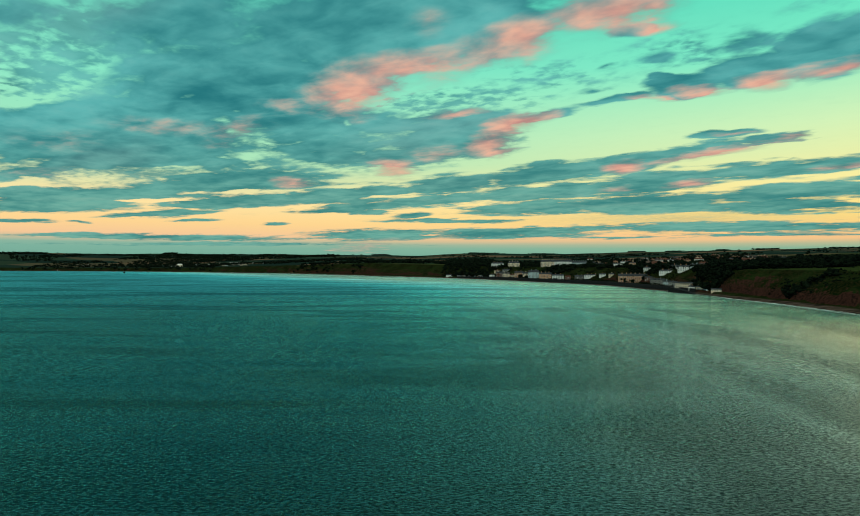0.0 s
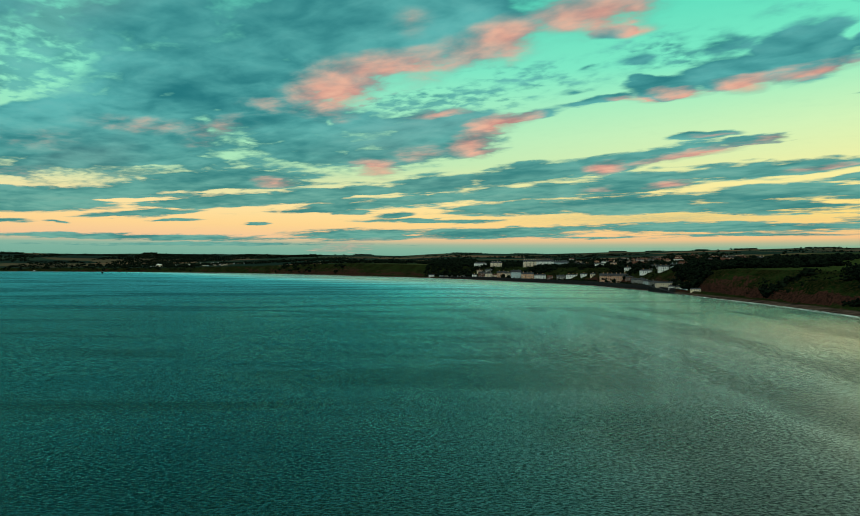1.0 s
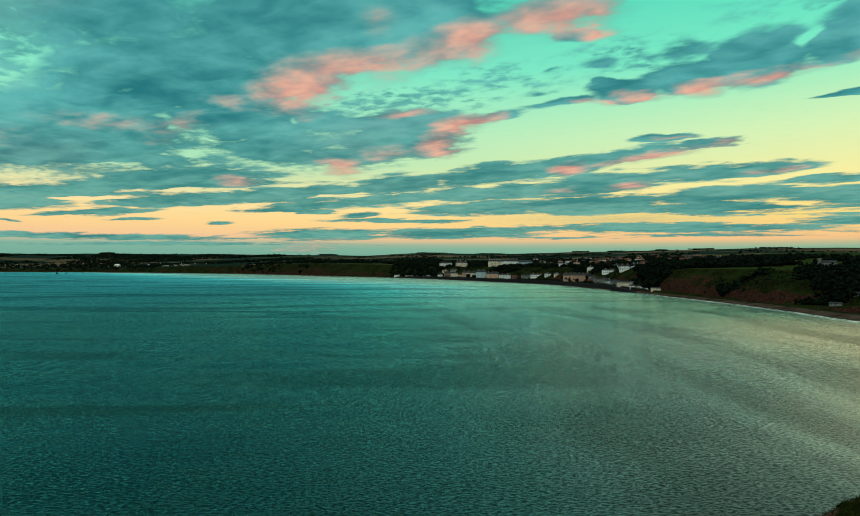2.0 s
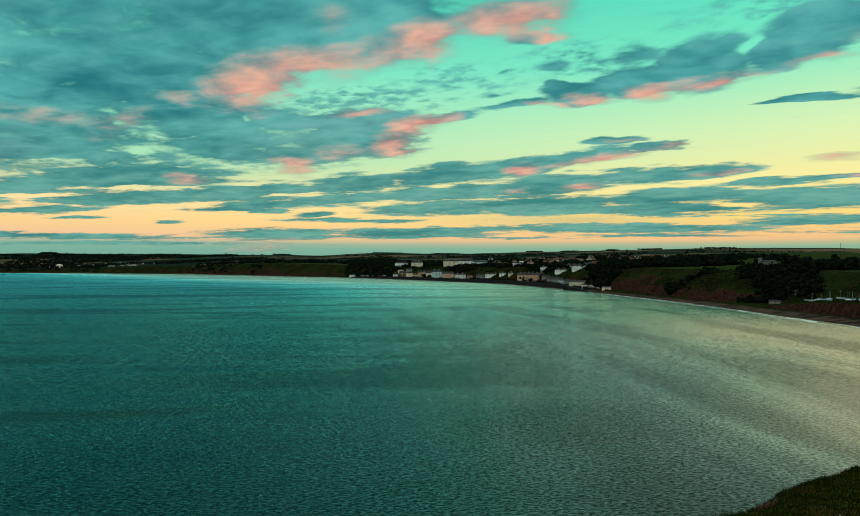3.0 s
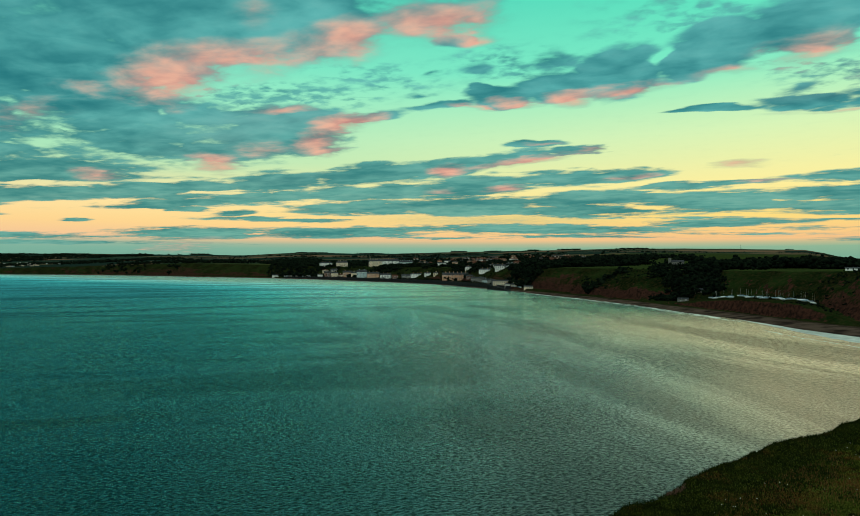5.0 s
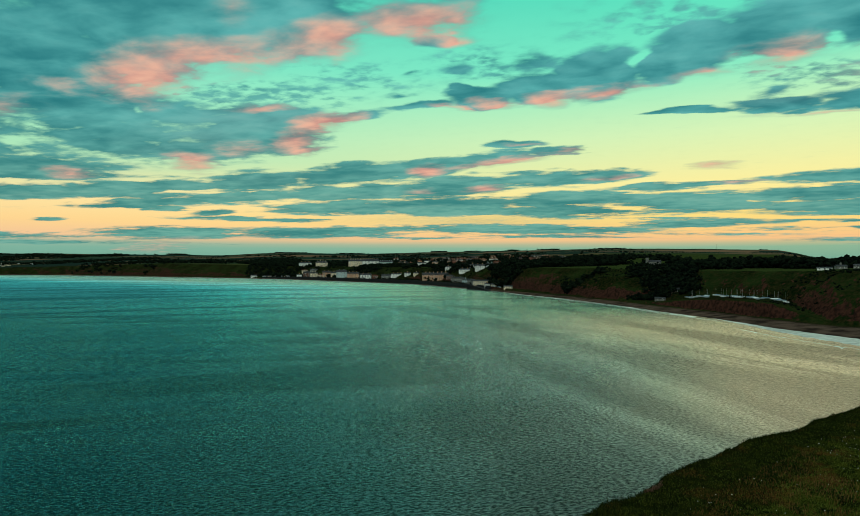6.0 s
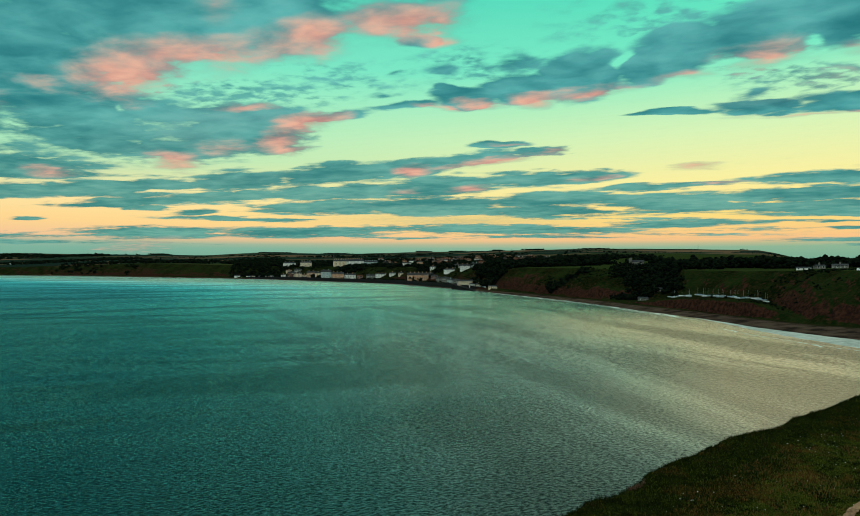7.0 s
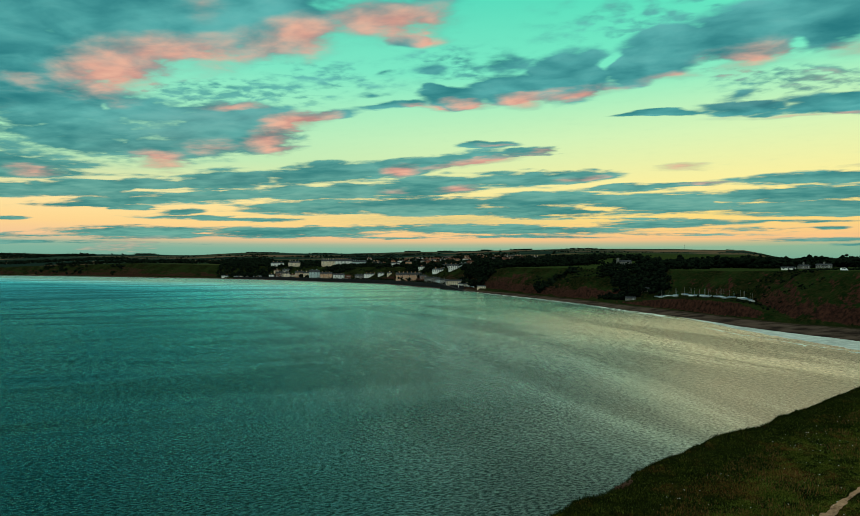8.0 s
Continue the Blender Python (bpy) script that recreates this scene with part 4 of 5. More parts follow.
def house(name, az, r, w, d, tall, wall, roof, label, category="house", turn=0.0, chimneys=2, hip=0.0, gables=0, group="", windows=True):
    """A house whose front looks over the bay: walls, pitched roof, chimneys, gabled bays, windows."""
    foot, front = spot(az, r), spot(az, r - d / 2 - 1)
    ob = empty(name, pose(foot.x, foot.y, front.z, 0, 0, -az + turn), label, category, group)
    eave = tall * (0.72 if tall > 7 else 0.62)
    part("wall", boxed(-w / 2, w / 2, -d / 2, d / 2, -3, eave), wall, ob)
    part("roof", gable_roof(w, d, eave, tall, hip=hip), roof, ob)
    for i in range(chimneys):
        x = w * ((i + 0.5) / chimneys - 0.5) * 0.9
        part("chimney", chimney_bm(x, 0.3, tall - 0.12 * tall, tall + 1.3), wall if wall is not WHITE else BUFF, ob)
    storeys = max(1, round(eave / 3.1))
    bays = max(2, round(w / 3.6))
    fronts = set(np.linspace(0, bays - 1, gables + 2)[1:-1].round().astype(int)) if gables else set()
    for b in range(bays):
        x = w * ((b + 0.5) / bays - 0.5)
        out = 0.0
        if b in fronts:
            out = 1.0
            bm = boxed(x - 1.6, x + 1.6, -d / 2 - out, -d / 2 + 0.5, -2, eave + 0.3)
            part("bay", bm, wall, ob)
            cap = gable_roof(3.2, out + 3.0, 0, 2.2, 0.25)
            bmesh.ops.rotate(cap, verts=cap.verts[:], cent=(0, 0, 0), matrix=Matrix.Rotation(radians(90), 3, "Z"))
            bmesh.ops.translate(cap, verts=cap.verts[:], vec=(x, -d / 2 + 1.0, eave + 0.3))
            part("gable_roof", cap, roof, ob)
        if windows:
            for s in range(storeys):
                put_window(ob, x, -d / 2 - out, 0.9 + s * eave / storeys, 1.2, 1.7 if eave / storeys > 2.6 else 1.2)
    return ob


SEA_FRONT, UPPER = "houses on the sea front", "houses above the sea front"
TIDY = "with rows of sash windows"
house("beach_cafe", 1.8, 1886, 19, 8, 7, WHITE, SLATE, "low white rendered cafe on the promenade", "cafe", chimneys=0)
house("villa", 6.27, 1865, 36, 14, 14, WHITE, SLATE, "white rendered villa with slate roof above woods", "house", 4, 3, 4, group=UPPER)
house("villa", 7.74, 1808, 33, 14, 16, CREAM, SLATE, "cream rendered villa with slate roof above woods", "house", -3, 4, 3, group=UPPER)
house("cottage", 6.23, 1790, 16, 9, 8, CREAM, TILE, "small cream cottage with tiled roof among trees", "house", 8, 1, group=UPPER)
house("cottage", 7.05, 1756, 20, 9, 8, GREY, SLATE, "small grey stone cottage among trees", "house", -6, 2, group=UPPER)
for az, r, w, tall, wall, label in (
    (6.4, 1678, 17, 15, BRICK, "brown brick sea-front house " + TIDY), (7.05, 1653, 19, 13, CREAM, "cream sea-front house " + TIDY),
    (8.2, 1602, 22, 17, BUFF, "buff brick sea-front house " + TIDY), (8.83, 1576, 15, 15, CREAM, "narrow cream sea-front house " + TIDY),
    (9.54, 1546, 25, 20, PALE, "tall pale blue sea-front house with gabled bays"), (10.58, 1502, 29, 15, BUFF, "long buff brick sea-front terrace house"),
    (11.72, 1466, 26, 12, WHITE, "white rendered sea-front house " + TIDY), (13.61, 1446, 21, 10, GREY, "grey stone sea-front house " + TIDY),
    (14.64, 1436, 30, 8, WHITE, "long low white sea-front house")):
    house("sea_front_house", az, r + 12, w, 12, tall, wall, SLATE, label, "house", 2, max(1, int(w // 9)), 0, 2 if tall > 12 else 0, SEA_FRONT)
for az, r, w, tall, wall in ((10.80, 1700, 37, 20, CREAM), (12.17, 1660, 45, 20, WHITE), (13.60, 1664, 38, 15, PALE)):
    house("crescent_terrace", az, r, w, 15, tall, wall, SLATE, "long %s stuccoed terrace of four storeys with dormers" % ("cream" if wall is CREAM else "white" if wall is WHITE else "pale blue"), "terrace", 0, 7, 0, 6, UPPER)
house("brick_hotel", 18.2, 1258, 54, 16, 17, BUFF, SLATE, "large buff brick hotel with gabled bays and slate roof", "hotel", 3, 6, 0, 6)
house("guest_house", 20.2, 1168, 24, 11, 10.5, GREY, SLATE, "grey stone guest house with slate roof", "house", 0, 2, 0, 2, SEA_FRONT)
house("villa", 20.9, 1206, 23, 10, 8, WHITE, SLATE, "white rendered villa among trees", "house", 4, 2, 3, group=UPPER)
house("villa", 19.9, 1376, 12, 10, 12, BRICK, TILE, "red brick villa with tiled roof among trees", "house", 10, 2, group=UPPER)
house("villa", 22.3, 1176, 19, 11, 11, WHITE, SLATE, "white rendered villa above a wooded slope", "house", 0, 2, 0, 2, UPPER)
house("villa", 23.2, 1180, 15, 10, 9, PALE, SLATE, "pale rendered villa above a wooded slope", "house", 0, 2, group=UPPER)
house("villa", 23.85, 1230, 13, 10, 11, BRICK, TILE, "red brick villa with bright tiled roof", "house", 14, 2, group=UPPER)
house("boat_house", 22.4, 1034, 27, 10, 9, CREAM, SLATE, "cream boat house beside the landing", "boat house", 0, 0)
house("lookout", 21.8, 1040, 7, 6, 10, WHITE, SLATE, "small white lookout beside the landing", "lookout", 0, 0, 2)
house("kiosk", 24.35, 984, 11, 6, 5, GREY, SLATE, "grey kiosk behind the beach", "kiosk", 0, 0)
house("kiosk", 24.85, 946, 13, 6, 4.5, CREAM, SLATE, "pale low kiosk on the beach", "kiosk", 0, 0)
house("farm_shed", 50.2, 646, 11.5, 5, 3.0, WHITE, SLATE, "low white shed on the cliff top", "shed", 0, 0)
house("farm_house", 51.25, 706, 9, 6, 4.2, GREY, SLATE, "grey stone farm house on the cliff top", "house", 25, 1)
house("farm_house", 52.6, 726, 13, 7, 4.4, GREY, SLATE, "grey stone farm house on the cliff top", "house", -10, 1)
house("club_house", 39.5, 664, 12, 7, 4.8, PLANK, SLATE, "dark timber club house beside the boat park", "club house", 0, 0)
house("boat_shed", 38.05, 640, 9, 5, 3.6, GREY, SLATE, "pale boat shed at the top of a slipway", "shed", 12, 0)
for az, r, w, tall, wall, roof, hue in (
    (5.75, 1712, 12, 8, WHITE, SLATE, "white"), (7.6, 1668, 11, 8, CREAM, TILE, "cream"), (12.6, 1452, 13, 9, BRICK, TILE, "red brick"),
    (15.6, 1420, 14, 8, WHITE, SLATE, "white"), (16.4, 1392, 12, 7.5, CREAM, SLATE, "cream"), (19.5, 1225, 13, 9, BRICK, SLATE, "red brick"),
    (19.35, 1290, 12, 8, WHITE, SLATE, "white"), (20.95, 1140, 12, 8, PALE, SLATE, "pale blue"), (21.45, 1105, 13, 8, GREY, SLATE, "grey stone"),
    (21.6, 1235, 12, 8, WHITE, SLATE, "white"), (23.0, 1002, 9, 6, WHITE, SLATE, "white"), (23.55, 992, 8, 5, CREAM, SLATE, "cream"),
    (16.9, 1560, 22, 10, WHITE, SLATE, "white"), (15.3, 1600, 20, 10, CREAM, SLATE, "cream"), (20.6, 1420, 18, 10, WHITE, TILE, "white")):
    house("cottage", az, r, w, 8, tall, wall, roof, "small %s house on the bank above the sea front" % hue, "house", rng.uniform(-15, 15), 1, group=UPPER)
# roofs of the town behind
for i in range(64):
    az, r = rng.uniform(14.5, 30), rng.uniform(1500, 2500)
    if az > 25:
        r = rng.uniform(1300, 1900)
    w, tall = rng.uniform(9, 24), rng.uniform(7.5, 11)
    wall, hue = ((BRICK, "red brick"), (CREAM, "cream"), (BUFF, "buff brick"), (WHITE, "white"))[int(rng.integers(0, 4))]
    roof = TILE if rng.random() < 0.55 else SLATE
    house("town_house", az, r, w, 9, tall, wall, roof, "%s town house with %s roof among trees" % (hue, "red tiled" if roof is TILE else "slate"), "house", rng.uniform(-35, 35), 1 + int(w > 14), group="houses in the town", windows=i < 24)


def church():
    foot = spot(37.6, 990)
    ob = empty("church", pose(foot.x, foot.y, foot.z, 0, 0, -20), "grey stone church with a square battlemented tower", "church")
    part("nave", boxed(-9, 9, -4, 4, -2, 5.5), GREY, ob)
    part("roof", gable_roof(18, 8, 5.5, 8.5), SLATE, ob)
    tower = part("tower", boxed(-12.4, -9, -1.7, 1.7, -2, 11), GREY, ob)
    for x in (-12.1, -10.7, -9.3):
        for y in (-1.5, 1.5):
            part("battlement", boxed(x - 0.3, x + 0.3, y - 0.2, y + 0.2, 11, 11.7), GREY, tower)
    for x in (-7, -3.5, 0, 3.5, 7):
        put_window(ob, x, -4, 1.8, 1.0, 2.2, framed=False)


church()


# ---- caravans on the far cliff ----
def caravan(az, r, w, wall, label):
    foot = spot(az, r)
    ob = empty("static_caravan", pose(foot.x, foot.y, foot.z, 0, 0, -az + rng.uniform(-25, 25)), label, "caravan", "static caravans")
    part("body", boxed(-w / 2, w / 2, -1.8, 1.8, 0.0, 3.0, 0.15), wall, ob)
    part("roof", gable_roof(w, 3.6, 3.0, 3.7, 0.1), SLATE if wall is CREAM else WHITE, ob)
    for x in (-0.3, 0.0, 0.3):
        put_window(ob, x * w, -1.8, 1.2, 1.2, 1.1, framed=False)


for i in range(46):
    az = rng.uniform(-23, -14.5)
    caravan(az, np.interp(az, (-23, -14.5), (3420, 3050)) + rng.uniform(0, 320), rng.uniform(9, 14), (WHITE, CREAM, PALE)[i % 3], "%s static caravan in a holiday park" % ("white", "cream", "pale green")[i % 3])
for i in range(8):
    caravan(rng.uniform(-31, -28.5), rng.uniform(3800, 3950), 11, WHITE, "white static caravan in a holiday park")
house("hotel_block", -22.0, 3420, 27, 14, 15, CREAM, WHITE, "white building with a steep gabled roof in a holiday park", "building", 0, 0, 8, windows=False)

def radio_mast(az, tall):
    foot = spot(az, RIDGE_R - 40)
    ob = empty("radio_mast", pose(foot.x, foot.y, foot.z), "slim dark steel radio mast on the far ridge", "mast", "masts on the ridge")
    bm = bmesh.new()
    bmesh.ops.create_cone(bm, cap_ends=True, segments=6, radius1=1.1, radius2=0.5, depth=tall, matrix=pose(0, 0, tall / 2 - 1))
    part("pole", bm, SLATE, ob)
    part("antenna", boxed(-0.9, 0.9, -0.9, 0.9, tall * 0.72, tall * 0.78), GREY, ob)


radio_mast(42.5, 34)
radio_mast(45.9, 16)

# ---- sea wall, promenade and landing ----
a = np.arange(2.5, 23.4, 0.1)
top = np.interp(a, BEARING, TERRACE) + 0.9
wall_r = np.interp(a, BEARING, SHORE) + np.interp(a, BEARING, BEACH) - 3
ring = [(wall_r - 2.5, -2 + 0 * a), (wall_r, top), (wall_r + 0.8, top), (wall_r + 0.8, top - 1.0), (wall_r + 9, top - 1.0)]
verts = np.concatenate([np.stack([q * np.sin(np.radians(a)), q * np.cos(np.radians(a)), zz + 0 * a], -1) for q, zz in ring])
tagged(arrays("sea_wall", verts, grid_faces(len(ring), len(a)), STONE), "dark wet stone sea wall with promenade behind", "sea wall", kind="structure")


def landing():
    """The stone slip that runs out from the wall."""
    bm = bmesh.new()
    ring = []
    for az, r, z in ((21.2, 1046, 7.5), (22.2, 1000, 4.5), (22.95, 975, 1.6), (23.3, 968, 0.3)):
        p = spot(az, r)
        ring.append([bm.verts.new((p.x + dx, p.y + dy, h)) for dx, dy, h in ((-5, -4, -3), (-4, -4, z), (6, 5, z), (7, 5, -3))])
    for p, q in zip(ring, ring[1:]):
        for i in range(3):
            bm.faces.new((p[i], p[i + 1], q[i + 1], q[i]))
    bm.faces.new(ring[0])
    bm.faces.new(ring[-1][::-1])
    tagged(part("slipway", bm, STONE), "dark stone slipway running down into the water", "slipway", kind="structure")


landing()


def beach_hut(az, r, wall, hue):
    foot = spot(az, r)
    ob = empty("beach_hut", pose(foot.x, foot.y, foot.z, 0, 0, -az), "%s timber beach hut on the promenade" % hue, "beach hut", "beach huts")
    part("wall", boxed(-2.2, 2.2, -2, 2, -1, 3.0), wall, ob)
    part("roof", gable_roof(4.4, 4, 3.0, 4.2, 0.2), SLATE, ob)
    part("door", boxed(-0.8, 0.8, -2.08, -1.95, 0, 2.2), PLANK, ob)


for i in range(14):
    beach_hut(2.6 + i * 0.17, 1846 - i * 5.5, (WHITE, PALE, GREY, CREAM)[i % 4], ("white", "pale blue", "grey", "cream")[i % 4])


# ---- vehicles ----
def wheel(parent, x, y, r=0.34, w=0.22):
    bm = bmesh.new()
    bmesh.ops.create_cone(bm, cap_ends=True, segments=16, radius1=r, radius2=r, depth=w, matrix=pose(0, 0, 0, 90))
    ob = part("wheel", bm, RUBBER, parent)
    ob.location = (x, y, r)
    hub = bmesh.new()
    bmesh.ops.create_cone(hub, cap_ends=True, segments=12, radius1=r * 0.6, radius2=r * 0.6, depth=w + 0.02, matrix=pose(0, 0, 0, 90))
    part("rim", hub, METAL, ob)


def vehicle(name, m, long, tall, paint, label, category, group=""):
    """A small van or car: body with sloping front, glass, wheels."""
    ob = empty(name, m, label, category, group)
    bm = bmesh.new()
    nose = 0.22 if tall > 2 else 0.34
    side = [(-0.5, 0.3), (0.5, 0.3), (0.5, 0.3 + 0.36 * tall), (0.5 - nose * 0.5, 0.36 + 0.42 * tall), (0.5 - nose, tall), (-0.44, tall), (-0.5, 0.5 * tall)]
    left = [bm.verts.new((x * long, -0.88, z)) for x, z in side]
    right = [bm.verts.new((x * long, 0.88, z)) for x, z in side]
    bm.faces.new(left)
    bm.faces.new(right[::-1])
    for i in range(len(side)):
        j = (i + 1) % len(side)
        bm.faces.new((left[j], left[i], right[i], right[j]))
    bmesh.ops.bevel(bm, geom=bm.edges[:], offset=0.07, segments=2, affect="EDGES")
    part("body", bm, paint, ob)
    for y in (-0.89, 0.875):
        part("side_window", boxed(-0.30 * long, (0.42 - nose) * long, y, y + 0.015, 0.58 * tall, 0.86 * tall), GLASS, ob)
    for x in (-0.32, 0.32):
        for y in (-0.8, 0.8):
            wheel(ob, x * long, y)
    return ob


p = spot(53.9, 538)
vehicle("camper_van", pose(p.x, p.y, p.z, 0, 0, -40), 4.4, 2.1, HULL, "white camper van parked on the cliff top", "van")
for i in range(7):
    az = 23.2 + i * 0.16
    p = spot(az, 1002 - i * 7)
    vehicle("parked_car", pose(p.x, p.y, p.z, 0, 0, rng.uniform(-180, 180)), 4.3, 1.5, (HULL, SLATE, CANVAS)[i % 3], "%s car parked by the landing" % ("white", "dark grey", "blue")[i % 3], "car", "cars by the landing")


# ---- sailing dinghies ----
def dinghy():
    """A sailing dinghy on its trolley, mast up, cover on."""
    ob = empty("sailing_dinghy", Matrix(), "white sailing dinghy with bare mast on a trolley", "dinghy", "dinghies in the boat park")
    bm = bmesh.new()
    rings = []
    for x, half, keel in ((-2.3, 0.62, 0.15), (-1.2, 0.78, 0.02), (0.2, 0.80, 0.0), (1.3, 0.55, 0.06), (2.1, 0.2, 0.25), (2.35, 0.03, 0.45)):
        rings.append([bm.verts.new((x, y * half, 0.45 + z)) for y, z in ((-1, 0.65), (-0.85, 0.3), (0, keel), (0.85, 0.3), (1, 0.65))])
    for p, q in zip(rings, rings[1:]):
        for i in range(4):
            bm.faces.new((p[i], p[i + 1], q[i + 1], q[i]))
    bm.faces.new(rings[0][::-1])
    part("hull", bm, HULL, ob, smooth=True)
    bm = bmesh.new()
    deck = [[bm.verts.new((x, y * half * 1.03, 1.12 + (0.35 if y == 0 else 0))) for y in (-1, 0, 1)] for x, half in ((-2.3, 0.62), (-1.2, 0.78), (0.2, 0.80), (1.3, 0.55), (2.1, 0.2))]
    for p, q in zip(deck, deck[1:]):
        for i in range(2):
            bm.faces.new((p[i], p[i + 1], q[i + 1], q[i]))
    part("cover", bm, CANVAS, ob)
    bm = bmesh.new()
    bmesh.ops.create_cone(bm, cap_ends=True, segments=8, radius1=0.07, radius2=0.045, depth=6.4, matrix=pose(0.6, 0, 4.3))
    part("mast", bm, METAL, ob)
    bm = bmesh.new()
    bmesh.ops.create_cone(bm, cap_ends=True, segments=8, radius1=0.05, radius2=0.05, depth=2.8, matrix=pose(-0.8, 0, 1.75, 0, 90))
    part("boom", bm, METAL, ob)
    trolley = part("trolley", boxed(-1.4, 1.4, -0.5, 0.5, 0.32, 0.42), METAL, ob)
    for y in (-0.7, 0.7):
        wheel(trolley, -0.3, y, 0.28, 0.14)
    return ob


first = dinghy()
for i in range(40):
    az = 40.4 + 7.2 * (i % 20) / 19 + rng.uniform(-0.25, 0.25)
    r = np.interp(az, (40, 44, 48), (632, 586, 556)) + (8 if i >= 20 else 0) + rng.uniform(-13, 8)
    p = spot(az, r)
    m = pose(p.x, p.y, p.z, 0, 0, -az + rng.uniform(-40, 40))
    if i == 0:
        first.matrix_world = m
        continue
    boat = copy_thing(first, m)
    if i % 3 == 2:
        for child in list(boat.children):
            if child.name.startswith(("mast", "boom")):
                bpy.data.objects.remove(child)
        tagged(boat, "white sailing dinghy with its mast down on a trolley")
    if i % 3 == 1:
        for child in boat.children:
            if child.name.startswith("cover"):
                child.data = child.data.copy()
                child.data.materials[0] = HULL
                tagged(boat, "white sailing dinghy under a white cover on a trolley")


# ---- the near headland ----
EDGE_X = (-300, -80, -20, 0, 16, 17.5, 19.5, 21.7, 23.6, 26, 29.5, 33.7, 40.1, 45.1, 51, 57.3, 60, 80, 140, 300)
EDGE_Y = (-20, 4, 14, 20, 25.8, 26.7, 27.2, 28.2, 29.7, 30.7, 32.1, 33.6, 35.2, 37.0, 39.1, 41.3, 42, 49, 70, 110)


def headland(x, y):
    """Height of the cliff top: flat turf, a rounded lip, then the fall to the sea."""
    x, y = np.asarray(x, float), np.asarray(y, float)
    lip = np.interp(x, EDGE_X, EDGE_Y)
    d = lip - y + 0.30 * fbm(x / 4, y / 5, 5) + 0.10 * fbm(x / 0.7, y / 2, 9)
    z = 30.15 + 0.4 * ease(d, 2, 16) - 0.15 * (1 - ease(d, 0, 3.0))
    z = z + 0.28 * fbm(x / 3.5, y / 3.5, 15) + 0.10 * fbm(x / 0.9, y / 0.9, 19)
    z = np.where(d < 0, z + d * (1.15 + 0.3 * fbm(x / 6, y / 6, 25)), z)
    back = (lip - 95) - y
    z = np.where(back > 0, z - back * 1.2, z)
    end = -150 + 12 * fbm(y / 14, 0 * y, 55) - x
    z = np.where(end > 0, z - end * 1.2, z)
    return np.maximum(z, -3.0)


hx = np.concatenate([np.arange(-220, 0, 8.0), np.arange(0, 14, 1.0), np.arange(14, 62, 0.3), np.arange(62, 90, 1.0), np.arange(90, 300, 8.0)])
hd = np.concatenate([np.arange(-50, -8, 4.0), np.arange(-8, -2, 0.6), np.arange(-2, 12, 0.3), np.arange(12, 24, 0.6), np.arange(24, 140, 5.0)])
gx = np.broadcast_to(hx[None, :], (len(hd), len(hx)))
gy = np.interp(hx, EDGE_X, EDGE_Y)[None, :] - hd[:, None]
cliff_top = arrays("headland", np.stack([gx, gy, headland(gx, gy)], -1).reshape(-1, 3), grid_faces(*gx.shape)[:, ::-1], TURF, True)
tagged(cliff_top, "grassy cliff-top headland sloping to the sea", "headland", kind="structure")

# worn footpath across the turf
PATH_X, PATH_Y = (10, 20, 27.0, 31.6, 45, 70, 120), (15.5, 18.2, 20.58, 22.28, 26.8, 35.5, 55)
px = np.arange(10, 90, 0.08)
mid = np.interp(px, PATH_X, PATH_Y) + 0.07 * fbm(px / 3, 0 * px, 65)
half = 0.17 + 0.09 * fbm(px / 1.1, 0 * px, 66)
rows = [mid - half - 0.15 * fbm(px * 1.9, 0 * px, 67), mid - half * 0.4, mid + half * 0.4, mid + half + 0.15 * fbm(px * 2.3, 0 * px, 68)]
verts = np.concatenate([np.stack([px, q, headland(px, q) + 0.05], -1) for q in rows])
tagged(arrays("footpath", verts, grid_faces(4, len(px)), EARTH, True), "narrow trodden earth footpath through rough grass", "footpath", kind="structure")


def blades(name, x, y, tall, wide, mat, label, category, lean=0.35):
    """Grass: one bent blade of three points and a tip at each place."""
    n = len(x)
    z = headland(x, y) - 0.03
    t = rng.uniform(0, 2 * math.pi, n)
    b = rng.uniform(0, 2 * math.pi, n)
    l = tall * lean * rng.uniform(0.2, 1.2, n)
    foot = np.stack([x, y, z], -1)
    side = np.stack([np.cos(t) * wide, np.sin(t) * wide, 0 * t], -1)
    bend = np.stack([np.cos(b) * l, np.sin(b) * l, 0 * b], -1)
    rise = np.stack([0 * t, 0 * t, tall], -1)
    quad = np.stack([foot - side, foot + side, foot + 0.6 * rise + 0.35 * bend + 0.6 * side, foot + 0.6 * rise + 0.35 * bend - 0.6 * side, foot + rise + bend + 0.1 * side, foot + rise + bend - 0.1 * side], 1)
    k = (np.arange(n) * 6)[:, None]
    faces = np.concatenate([k + np.array([0, 1, 2, 3]), k + np.array([3, 2, 4, 5])])
    ob = arrays(name, quad.reshape(-1, 3), faces, mat)
    tagged(ob, label, category, kind="stuff")


def scatter(count, d0, d1):
    x = rng.uniform(13, 72, count)
    return x, np.interp(x, EDGE_X, EDGE_Y) - rng.uniform(d0, d1, count)


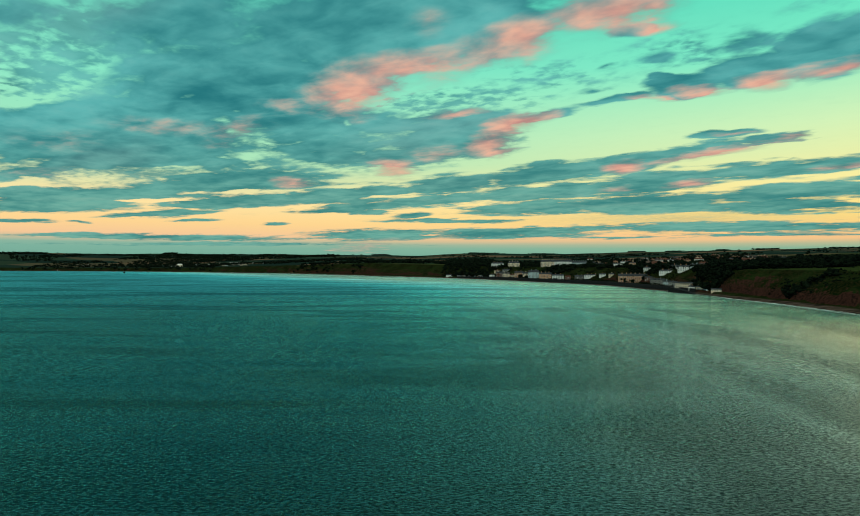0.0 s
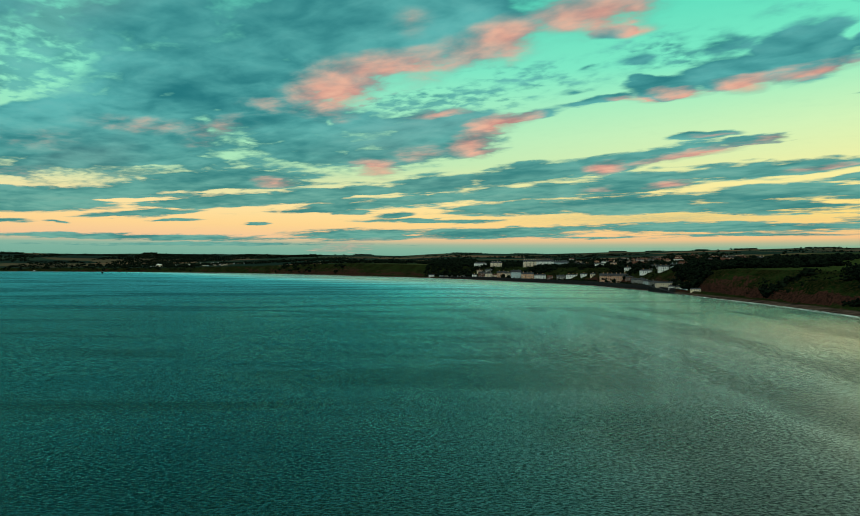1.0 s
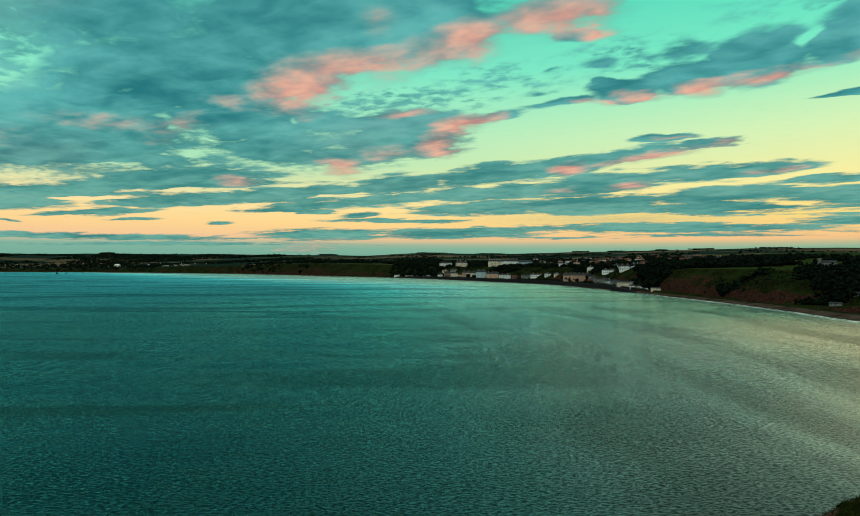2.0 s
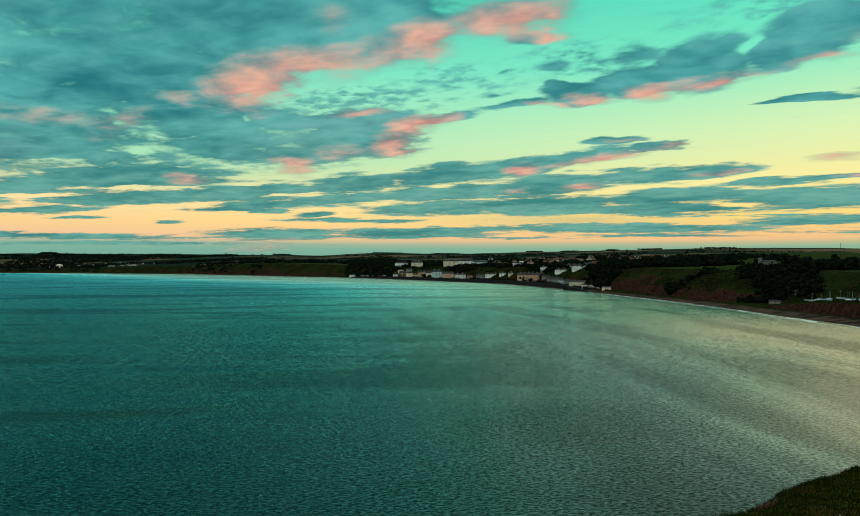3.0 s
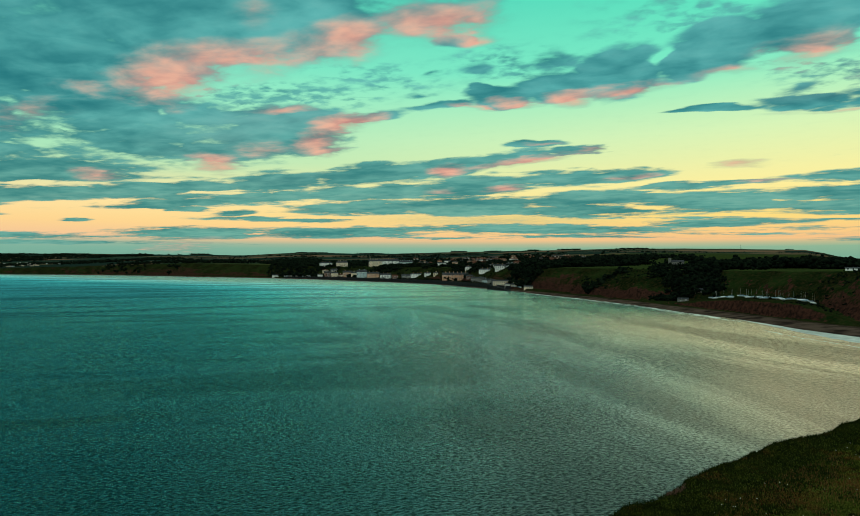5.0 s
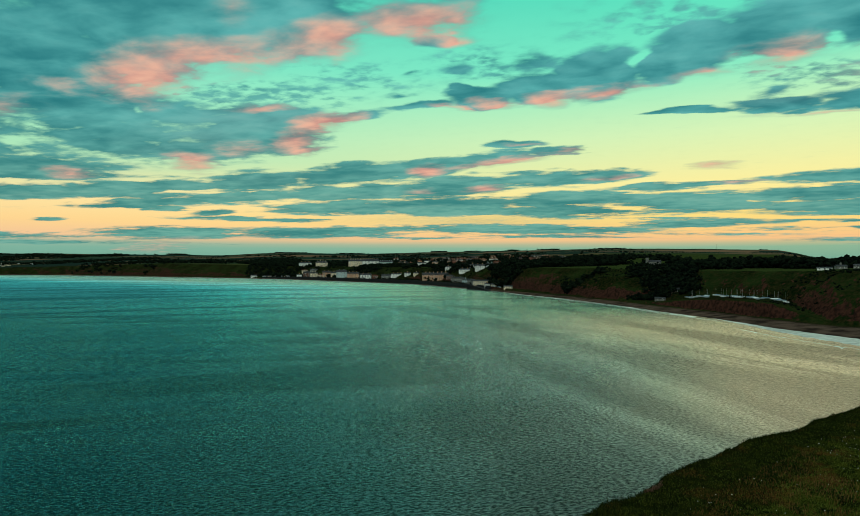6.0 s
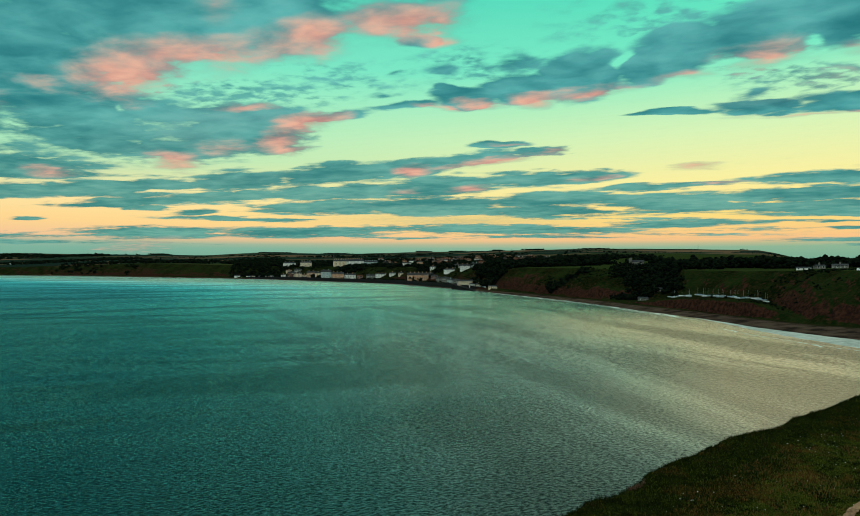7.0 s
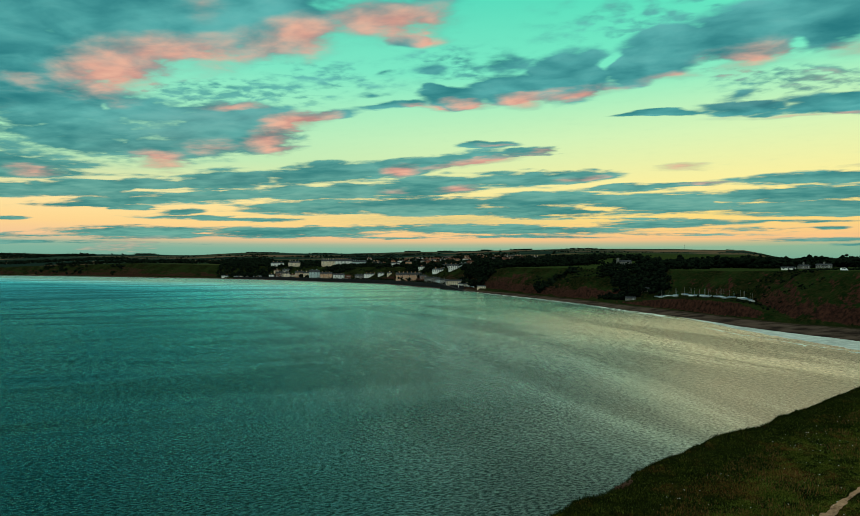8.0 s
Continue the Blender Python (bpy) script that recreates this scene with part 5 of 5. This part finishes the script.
x, y = scatter(190000, 0.5, 25)
off = np.abs(y - np.interp(x, PATH_X, PATH_Y)) > rng.uniform(0.12, 0.4, len(x))
turfy = fbm(x / 4, y / 4, 81) > -0.5
x, y = x[off & turfy], y[off & turfy]
blades("grass", x, y, rng.uniform(0.05, 0.14, len(x)), 0.008, BLADE, "rough green cliff-top grass", "grass")
x, y = scatter(190000, -0.7, 12)
keep = np.interp(x, EDGE_X, EDGE_Y) - y + 3 * fbm(x / 5, y / 5, 87) < 6.5 * rng.uniform(0.55, 1.0, len(x))
x, y = x[keep], y[keep]
blades("edge_growth", x, y, rng.uniform(0.06, 0.22, len(x)), 0.014, BRACKEN, "dark tangled growth along the cliff edge", "undergrowth", 0.5)
x, y = scatter(80000, 3.5, 25)
keep = (fbm(x / 3, y / 3, 83) > -0.05) & (np.abs(y - np.interp(x, PATH_X, PATH_Y)) > 0.45)
x, y = x[keep], y[keep]
blades("dry_grass", x, y, rng.uniform(0.08, 0.24, len(x)), 0.010, SORREL, "straw and sorrel stems among the grass", "grass")
x, y = scatter(3500, -0.5, 0.9)
keep = fbm(x / 1.5, y / 4, 89) > 0.0
x, y = x[keep], y[keep]
blades("edge_grass", x, y, rng.uniform(0.10, 0.34, len(x)), 0.012, BRACKEN, "tall grass stems along the cliff edge", "grass")

# a fresh slip of bare clay in the lip
sx, sd = np.meshgrid(np.linspace(20.2, 23.4, 24), np.linspace(-1.6, 0.9, 14))
sy = np.interp(sx, EDGE_X, EDGE_Y) - sd
rim = ((sx - 21.9) / 1.2) ** 2 + ((sd + 0.6) / 1.1) ** 2 + 0.5 * fbm(sx * 1.5, sd * 1.5, 91)
sz = headland(sx, sy) + np.where(rim < 1, 0.06 + 0.05 * fbm(sx * 4, sd * 4, 95), -0.25)
tagged(arrays("clay_slip", np.stack([sx, sy, sz], -1).reshape(-1, 3), grid_faces(*sx.shape)[:, ::-1], CLAY, True), "bare red clay slip in the grassy cliff edge", "clay", kind="structure")

# white flower heads
x, y = scatter(620, 3.0, 22)
z = headland(x, y) + rng.uniform(0.12, 0.25, len(x))
base, tri = ICO[1]
size = rng.uniform(0.012, 0.032, len(x))
verts = np.stack([x, y, z], -1)[:, None] + base[None] * size[:, None, None] * np.array([1, 1, 0.5])
faces = tri[None] + (np.arange(len(x)) * len(base))[:, None, None]
tagged(arrays("wild_flowers", verts.reshape(-1, 3), faces.reshape(-1, 3), PETAL), "small white wild flowers scattered in the grass", "flowers", kind="stuff")
